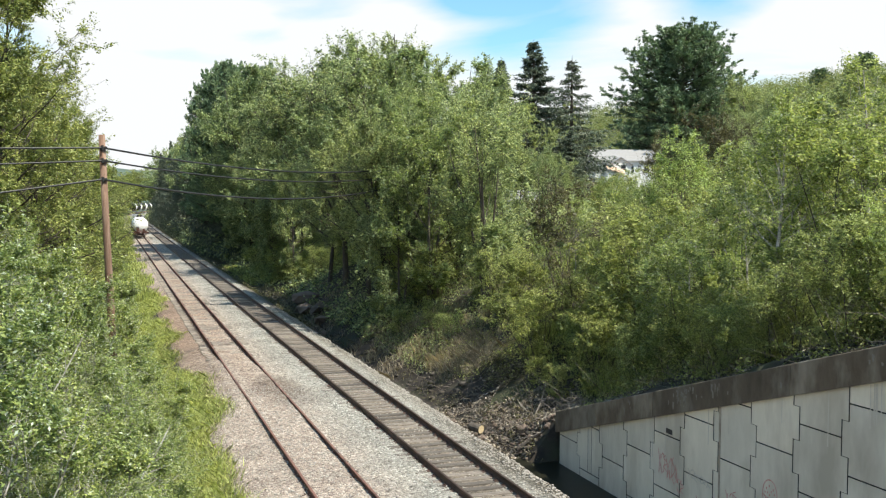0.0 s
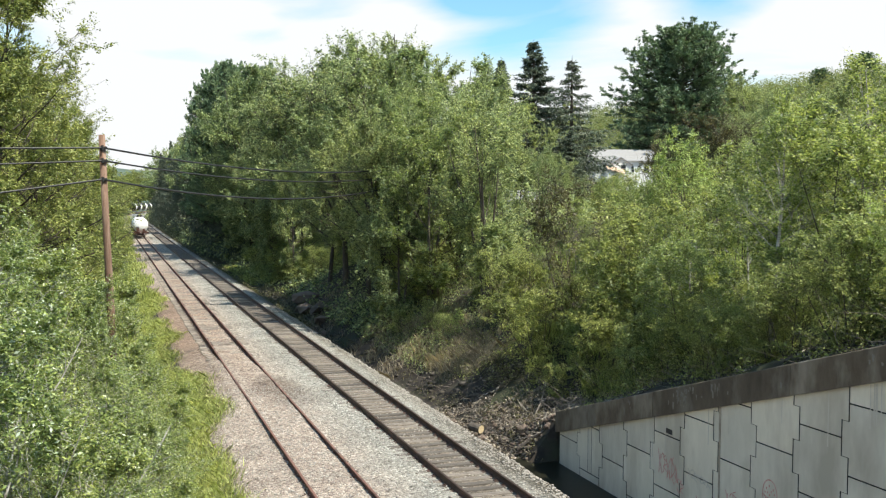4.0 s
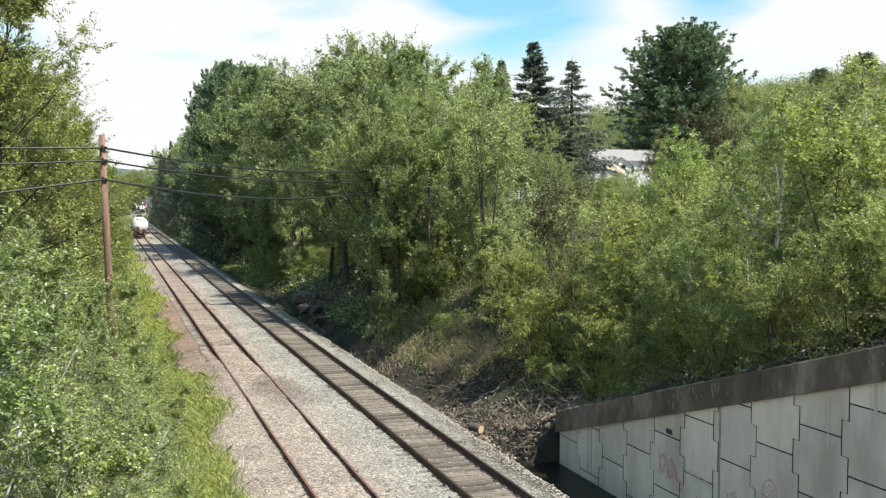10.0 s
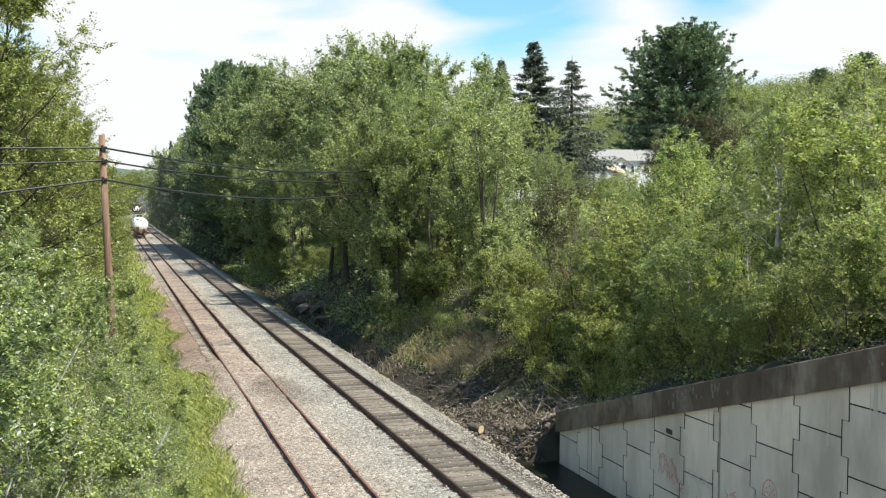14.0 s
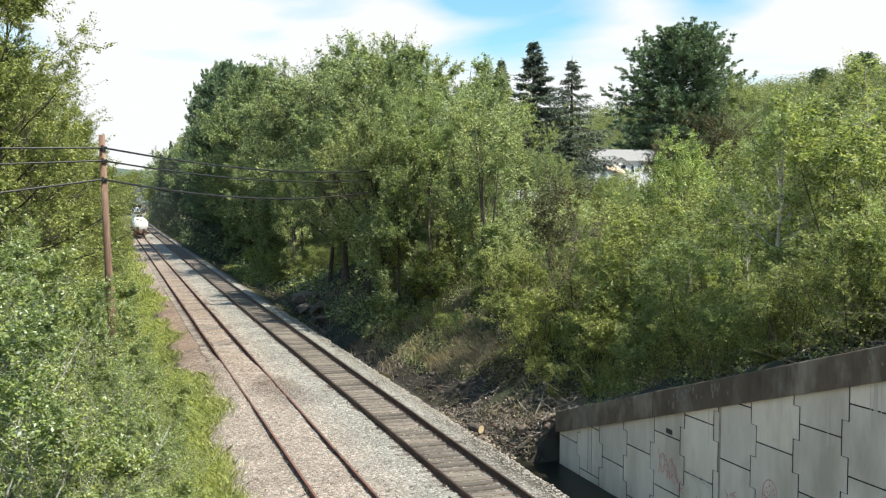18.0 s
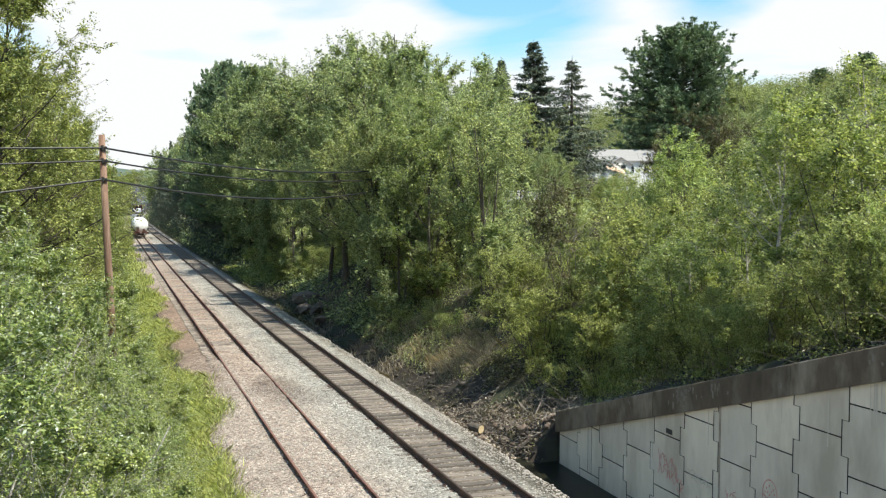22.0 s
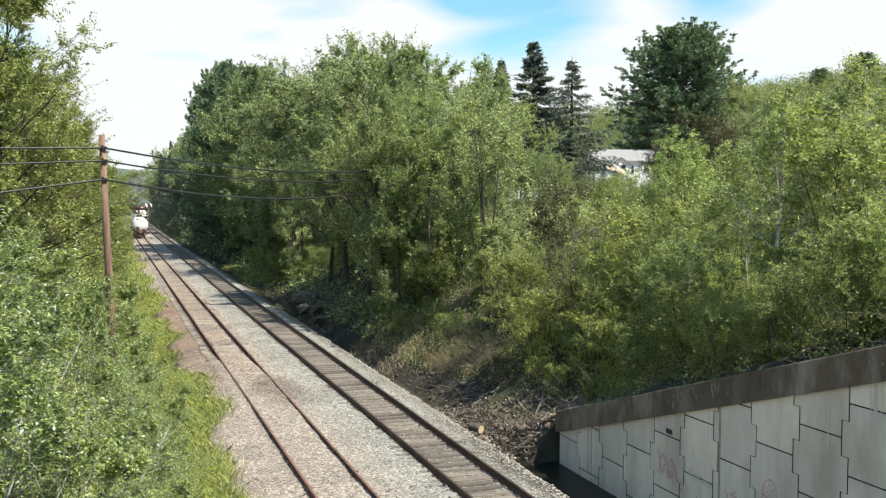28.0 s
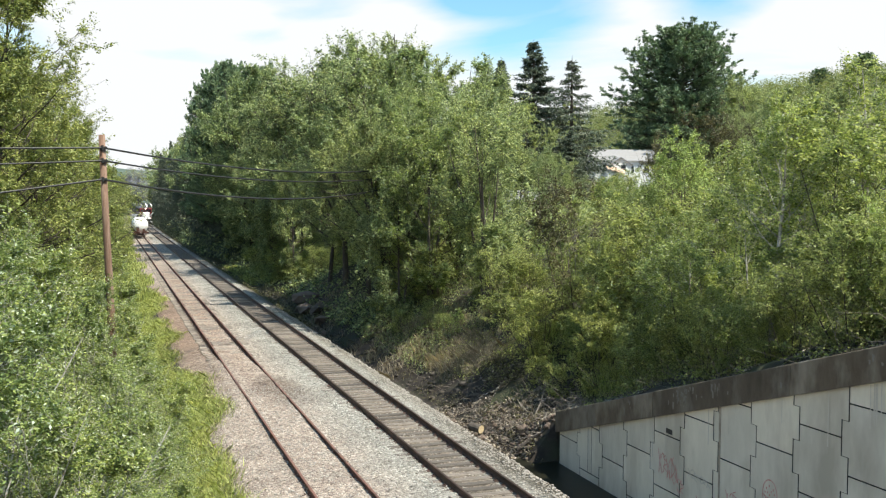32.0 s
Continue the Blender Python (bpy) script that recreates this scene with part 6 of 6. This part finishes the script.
def bogie(parent, y, gap=1.78):
    b = part("bogie", Geo().box(-0.95, y - 0.25, 0.5, 0.95, y + 0.25, 0.78, 0.03).box(-1.05, y - 1.2, 0.38, -0.9, y + 1.2, 0.62, 0.04).box(0.9, y - 1.2, 0.38, 1.05, y + 1.2, 0.62, 0.04), "rust_frame", parent)
    wheelset(b, y - gap / 2)
    wheelset(b, y + gap / 2)
    return b


def tank_car(label, paint, bands=None, length=13.4, r=1.4, zc=2.36):
    c = thing("tank_car", label, "tank car", "parked tank cars")
    h = length / 2 - 0.9
    prof = [(0.03, -h - 0.62), (r * 0.38, -h - 0.58), (r * 0.68, -h - 0.46), (r * 0.9, -h - 0.26), (r * 0.985, -h - 0.08), (r, -h + 0.1), (r, h - 0.1), (r * 0.985, h + 0.08), (r * 0.9, h + 0.26), (r * 0.68, h + 0.46), (r * 0.38, h + 0.58), (0.03, h + 0.62)]
    part("tank", Geo().lathe(prof, 32, "y", (0, 0, zc)), paint, c, smooth=True)
    for y, w, mat in bands or []:
        part("band", Geo().lathe([(r - 0.02, y - w / 2), (r + 0.012, y - w / 2), (r + 0.012, y + w / 2), (r - 0.02, y + w / 2)], 32, "y", (0, 0, zc)), mat, c, "painted band")
    e = length / 2
    part("underframe", Geo().box(-0.35, -e, 0.75, 0.35, e, 1.05, 0.03), "rust_frame", c)
    for s in (-1, 1):
        bogie(c, s * (e - 2.1))
        part("end_sill", Geo().box(-1.45, s * e - 0.16, 0.78, 1.45, s * e + 0.16, 1.12, 0.03), "rust_frame", c)
        part("coupler", Geo().box(-0.16, min(s * e, s * (e + 0.55)), 0.72, 0.16, max(s * e, s * (e + 0.55)), 1.0, 0.04), "steel", c)
        part("saddle", Geo().box(-1.15, s * (e - 2.1) - 0.4, 1.0, 1.15, s * (e - 2.1) + 0.4, 1.35, 0.05), "rust_frame", c)
        part("grab_iron", Geo().tube([(-1.3, s * e, 1.1), (-1.3, s * e, 2.0), (1.3, s * e, 2.0), (1.3, s * e, 1.1)], 0.02, 5), "steel", c)
        part("brake_wheel", Geo().lathe([(0.28, -0.02), (0.31, 0), (0.28, 0.02)], 16, "y", (-0.55, s * (e - 0.2), 1.75)), "steel", c)
    part("manway", Geo().lathe([(0.5, r + zc - 0.1), (0.5, r + zc + 0.35), (0.4, r + zc + 0.42), (0.05, r + zc + 0.44)], 18, "z"), "steel", c)
    part("platform", Geo().box(-1.0, -1.2, r + zc - 0.02, 1.0, 1.2, r + zc + 0.04), "steel", c)
    for s in (-1, 1):
        part("railing", Geo().tube([(s * 1.0, -1.2, r + zc), (s * 1.0, -1.2, r + zc + 0.8), (s * 1.0, 1.2, r + zc + 0.8), (s * 1.0, 1.2, r + zc)], 0.025, 5), "steel", c)
        g = Geo()
        for k in range(9):
            g.tube([(s * 1.48, -0.25, 1.0 + k * 0.32), (s * 1.48, 0.25, 1.0 + k * 0.32)], 0.015, 4)
        g.tube([(s * 1.48, -0.25, 0.7), (s * 1.48, -0.25, 3.6)], 0.02, 4).tube([(s * 1.48, 0.25, 0.7), (s * 1.48, 0.25, 3.6)], 0.02, 4)
        part("ladder", g, "steel", c)
    return c


def on_track(path, y, dz=0.0):
    s = float(path(y + 3) - path(y - 3)) / 6
    return Matrix.Translation((float(path(y)), y, dz)) @ Matrix.Rotation(-math.atan(s), 4, "Z")


car = tank_car("white tank car with a rusty underframe, end towards the bridge", "white_paint")
car.matrix_basis = on_track(siding_x, 197.0)
part("placard", Geo().box(-0.75, -6.98, 1.15, -0.25, -6.94, 1.75), "rust_frame", car, "rusty red placard")
part("placard", Geo().box(0.3, -6.98, 1.15, 0.75, -6.94, 1.65), "rust_frame", car, "rusty red placard")
car2 = tank_car("grey tank car coupled behind the white one", "grey_paint", [(-4.5, 0.5, "white_paint"), (4.5, 0.5, "white_paint")], zc=2.6)
car2.matrix_basis = on_track(siding_x, 211.6)
car3 = tank_car("black tank car with broad white bands", "black_paint", [(-5.6, 0.9, "white_paint"), (-1.9, 1.1, "white_paint"), (1.9, 1.1, "white_paint"), (5.6, 0.9, "white_paint")], 16.0, 1.62, 2.3)
car3.matrix_basis = pose(16.4, 522.0, 0.0, 0, 0, -42)


# ---- the approaching train ----
M["headlight"] = nodes("headlight", 0.3)[0]
hb = M["headlight"].node_tree.nodes["Principled BSDF"]
hb.inputs["Emission Color"].default_value, hb.inputs["Emission Strength"].default_value = (1, 0.95, 0.85, 1), 2.0


def locomotive():
    c = thing("locomotive", "red and white diesel locomotive with lit headlights", "locomotive")
    part("frame", Geo().box(-1.5, -9.6, 0.95, 1.5, 9.6, 1.45, 0.04), "black_paint", c)
    part("nose", Geo().box(-0.85, -9.0, 1.45, 0.85, -7.2, 3.35, 0.16), "white_paint", c, "white low nose")
    part("cab", Geo().box(-1.52, -7.2, 1.45, 1.52, -4.6, 4.45, 0.14), "red_paint", c, "red cab")
    for x in (-1.0, -0.34, 0.34, 1.0):
        part("windshield", Geo().box(x - 0.28, -7.24, 3.45, x + 0.28, -7.19, 4.05, 0.02), "glass", c)
    for s in (-1, 1):
        part("side_window", Geo().box(min(s * 1.5, s * 1.54), -6.6, 3.2, max(s * 1.5, s * 1.54), -5.2, 4.0, 0.01), "glass", c)
        part("stripe", Geo().box(-0.16, -0.02, -1.1, 0.16, 0.02, 1.1, m=Matrix.Translation((s * 1.15, -7.24, 2.45)) @ Matrix.Rotation(s * 0.75, 4, "Y")), "white_paint", c, "white slanting stripe")
        part("ditch_light", Geo().lathe([(0.02, -0.05), (0.13, -0.05), (0.13, 0.08), (0.02, 0.1)], 12, "y", (s * 0.95, -9.62, 1.75)), "headlight", c, "lit ditch light")
        part("handrail", Geo().tube([(s * 1.4, -9.5, 1.45), (s * 1.4, -9.5, 2.5), (s * 1.4, -7.3, 2.5)], 0.03, 5), "white_paint", c)
        part("handrail", Geo().tube([(s * 1.45, -4.4, 2.5), (s * 1.45, 9.4, 2.5), (s * 1.45, 9.4, 1.45)], 0.03, 5), "white_paint", c)
        part("steps", Geo().box(min(s * 1.1, s * 1.5), -9.7, 0.4, max(s * 1.1, s * 1.5), -9.2, 0.95, 0.02), "white_paint", c)
    part("hood", Geo().box(-0.95, -4.6, 1.45, 0.95, 8.8, 4.15, 0.12), "red_paint", c, "red engine hood")
    part("radiator", Geo().box(-1.2, 5.0, 3.3, 1.2, 8.6, 4.35, 0.08), "black_paint", c)
    part("fan", Geo().lathe([(0.6, 4.1), (0.62, 4.3), (0.4, 4.33), (0.05, 4.33)], 18, "z", (0, 2.2, 0)), "black_paint", c)
    part("exhaust_stack", Geo().box(-0.2, -1.2, 4.1, 0.2, 0.2, 4.45, 0.03), "black_paint", c)
    for x in (-0.15, 0.15):
        part("headlight", Geo().lathe([(0.02, -0.03), (0.12, -0.03), (0.12, 0.06), (0.02, 0.06)], 12, "y", (x, -7.27, 4.25)), "headlight", c, "lit headlight")
    part("number_board", Geo().box(-0.75, -7.26, 4.1, -0.35, -7.2, 4.35), "black_paint", c)
    part("number_board", Geo().box(0.35, -7.26, 4.1, 0.75, -7.2, 4.35), "black_paint", c)
    part("plow", Geo().box(-1.4, -10.0, 0.12, 1.4, -9.6, 0.85, 0.05), "black_paint", c)
    part("coupler", Geo().box(-0.16, -10.4, 0.72, 0.16, -9.6, 1.0, 0.04), "steel", c)
    part("fuel_tank", Geo().box(-1.3, -2.2, 0.3, 1.3, 2.2, 0.95, 0.1), "black_paint", c)
    for y in (-6.0, 6.0):
        b = bogie(c, y, 3.4)
        wheelset(b, y)
    part("horn", Geo().tube([(-0.3, -5.6, 4.45), (-0.3, -5.6, 4.6), (-0.3, -6.1, 4.62)], [0.03, 0.04, 0.09], 8), "steel", c)
    return c


def hopper(label):
    c = thing("hopper_car", label, "hopper car", "cars of the approaching train")
    V = []
    for y, z in ((-6.6, 4.2), (-5.0, 1.3), (5.0, 1.3), (6.6, 4.2)):
        V += [(-1.55, y, z), (1.55, y, z)]
    g = Geo().add(V, [(0, 1, 3, 2), (2, 3, 5, 4), (4, 5, 7, 6), (6, 7, 1, 0), (0, 2, 4, 6), (1, 7, 5, 3)])
    part("body", g, "black_paint", c)
    part("frame", Geo().box(-0.5, -7.2, 0.85, 0.5, 7.2, 1.25, 0.03), "rust_frame", c)
    for k in range(8):
        for s in (-1, 1):
            y = -4.6 + k * 1.31
            part("rib", Geo().box(min(s * 1.55, s * 1.48), y - 0.06, 1.4, max(s * 1.55, s * 1.48), y + 0.06, 4.2), "black_paint", c)
    for s in (-1, 1):
        bogie(c, s * 5.4)
        part("end_post", Geo().box(-1.4, s * 7.0 - 0.08, 1.2, -1.25, s * 7.0 + 0.08, 4.1), "rust_frame", c)
        part("end_post", Geo().box(1.25, s * 7.0 - 0.08, 1.2, 1.4, s * 7.0 + 0.08, 4.1), "rust_frame", c)
    return c


loco = locomotive()
cars = [hopper("dark grey hopper car behind the locomotive")]
cars += [copy_thing(cars[0], Matrix()) for k in range(8)]


# ---- exhaust smoke, in drifting puffs ----
def smoke_material():
    m, nt, b = nodes("smoke", 1.0)
    b.inputs["Base Color"].default_value = (0.24, 0.25, 0.27, 1)
    b.inputs["Specular IOR Level"].default_value = 0.0
    tr = nt.nodes.new("ShaderNodeBsdfTransparent")
    mx = nt.nodes.new("ShaderNodeMixShader")
    f = ramp_node(nt, noise_node(nt, 0.6, 3, 0.6), [(0.35, (0.05, 0.05, 0.05)), (0.75, (0.2, 0.2, 0.2))])
    nt.links.new(f, mx.inputs[0])
    nt.links.new(tr.outputs[0], mx.inputs[1])
    nt.links.new(b.outputs[0], mx.inputs[2])
    nt.links.new(mx.outputs[0], nt.nodes["Material Output"].inputs["Surface"])
    return m


M["smoke"] = smoke_material()


def puff(seed):
    """Wisps that thin out towards the edge of the puff."""
    r = np.random.default_rng(seed)
    n = 44
    c = np.clip(r.normal(0, 1, (n, 3)), -2.2, 2.2) * np.array([1.5, 1.5, 1.7])
    me = leaf_mesh("smoke_puff", c, 1.7, seed, 0.0, 0.9)
    ob = part("smoke_puff", me, "smoke")
    return tagged(ob, "thin grey puff of diesel exhaust", "smoke", "exhaust smoke", "stuff")


puffs = [puff(400 + k) for k in range(9)]


# ---- what moves ----
LINE_Y = np.arange(200.0, 780.0, 1.0)
LINE_S = np.concatenate([[0.0], np.cumsum(np.hypot(1.0, np.diff(main_x(LINE_Y))))])


def along(s):
    """The y at s metres along the main line from y = 200."""
    return float(np.interp(s, LINE_S, LINE_Y))


def run(t):
    """How far out along the line the locomotive is."""
    return 375.0 - 9.0 * t + 3.0 * max(0.0, 13.0 - t)


def loco_y(t):
    return along(run(t))


def motions():
    """The train draws near, its smoke rises, and the wind stirs the nearer growth."""
    times = [k * 2.0 for k in range(17)]
    walk(loco, [(t, on_track(main_x, loco_y(t))) for t in times])
    for k, c in enumerate(cars):
        walk(c, [(t, on_track(main_x, along(run(t) + 18.2 + 14.9 * k))) for t in times])
    r = random.Random(77)
    for k, p in enumerate(puffs):
        born = 7.0 + 2.6 * k
        s = 1.3 + 0.05 * k
        p.scale = (s, s, s)
        y0 = loco_y(born) + 6.0
        x0 = float(main_x(y0))
        drift, lift = r.uniform(-0.35, -0.1), r.uniform(0.5, 0.9)
        rows = []
        for t in [u for u in times if u < born - 0.5] + [born, born + 1.0, (born + 32.0) / 2, 32.0]:
            age = max(0.0, t - born)
            y = loco_y(t) + 6.0 if t < born else y0 + 0.4 * age
            rows.append((t, pose(float(main_x(y)) + drift * age * 0.6, y, 2.4 + 2.0 * min(1.6, age) + lift * age * 0.8, 0, 0, 3 * age)))
        walk(p, rows)
    for i, ob in enumerate(near_left + near_right):
        m = ob.matrix_basis.copy()
        loc, rot, _ = m.decompose()
        amp = 0.9 if i < len(near_left) else 0.55
        rows = []
        gust = r.uniform(0, 6)
        for k in range(41):
            t = k * 0.8
            a = amp * (math.sin(t * 1.9 + gust) * 0.7 + r.uniform(-0.8, 0.8))
            b = amp * (math.cos(t * 1.4 + gust * 2) * 0.6 + r.uniform(-0.7, 0.7))
            rows.append((t, Matrix.Translation(loc) @ pose(0, 0, 0, a, b, 0) @ rot.to_matrix().to_4x4()))
        walk(ob, rows)


motions()
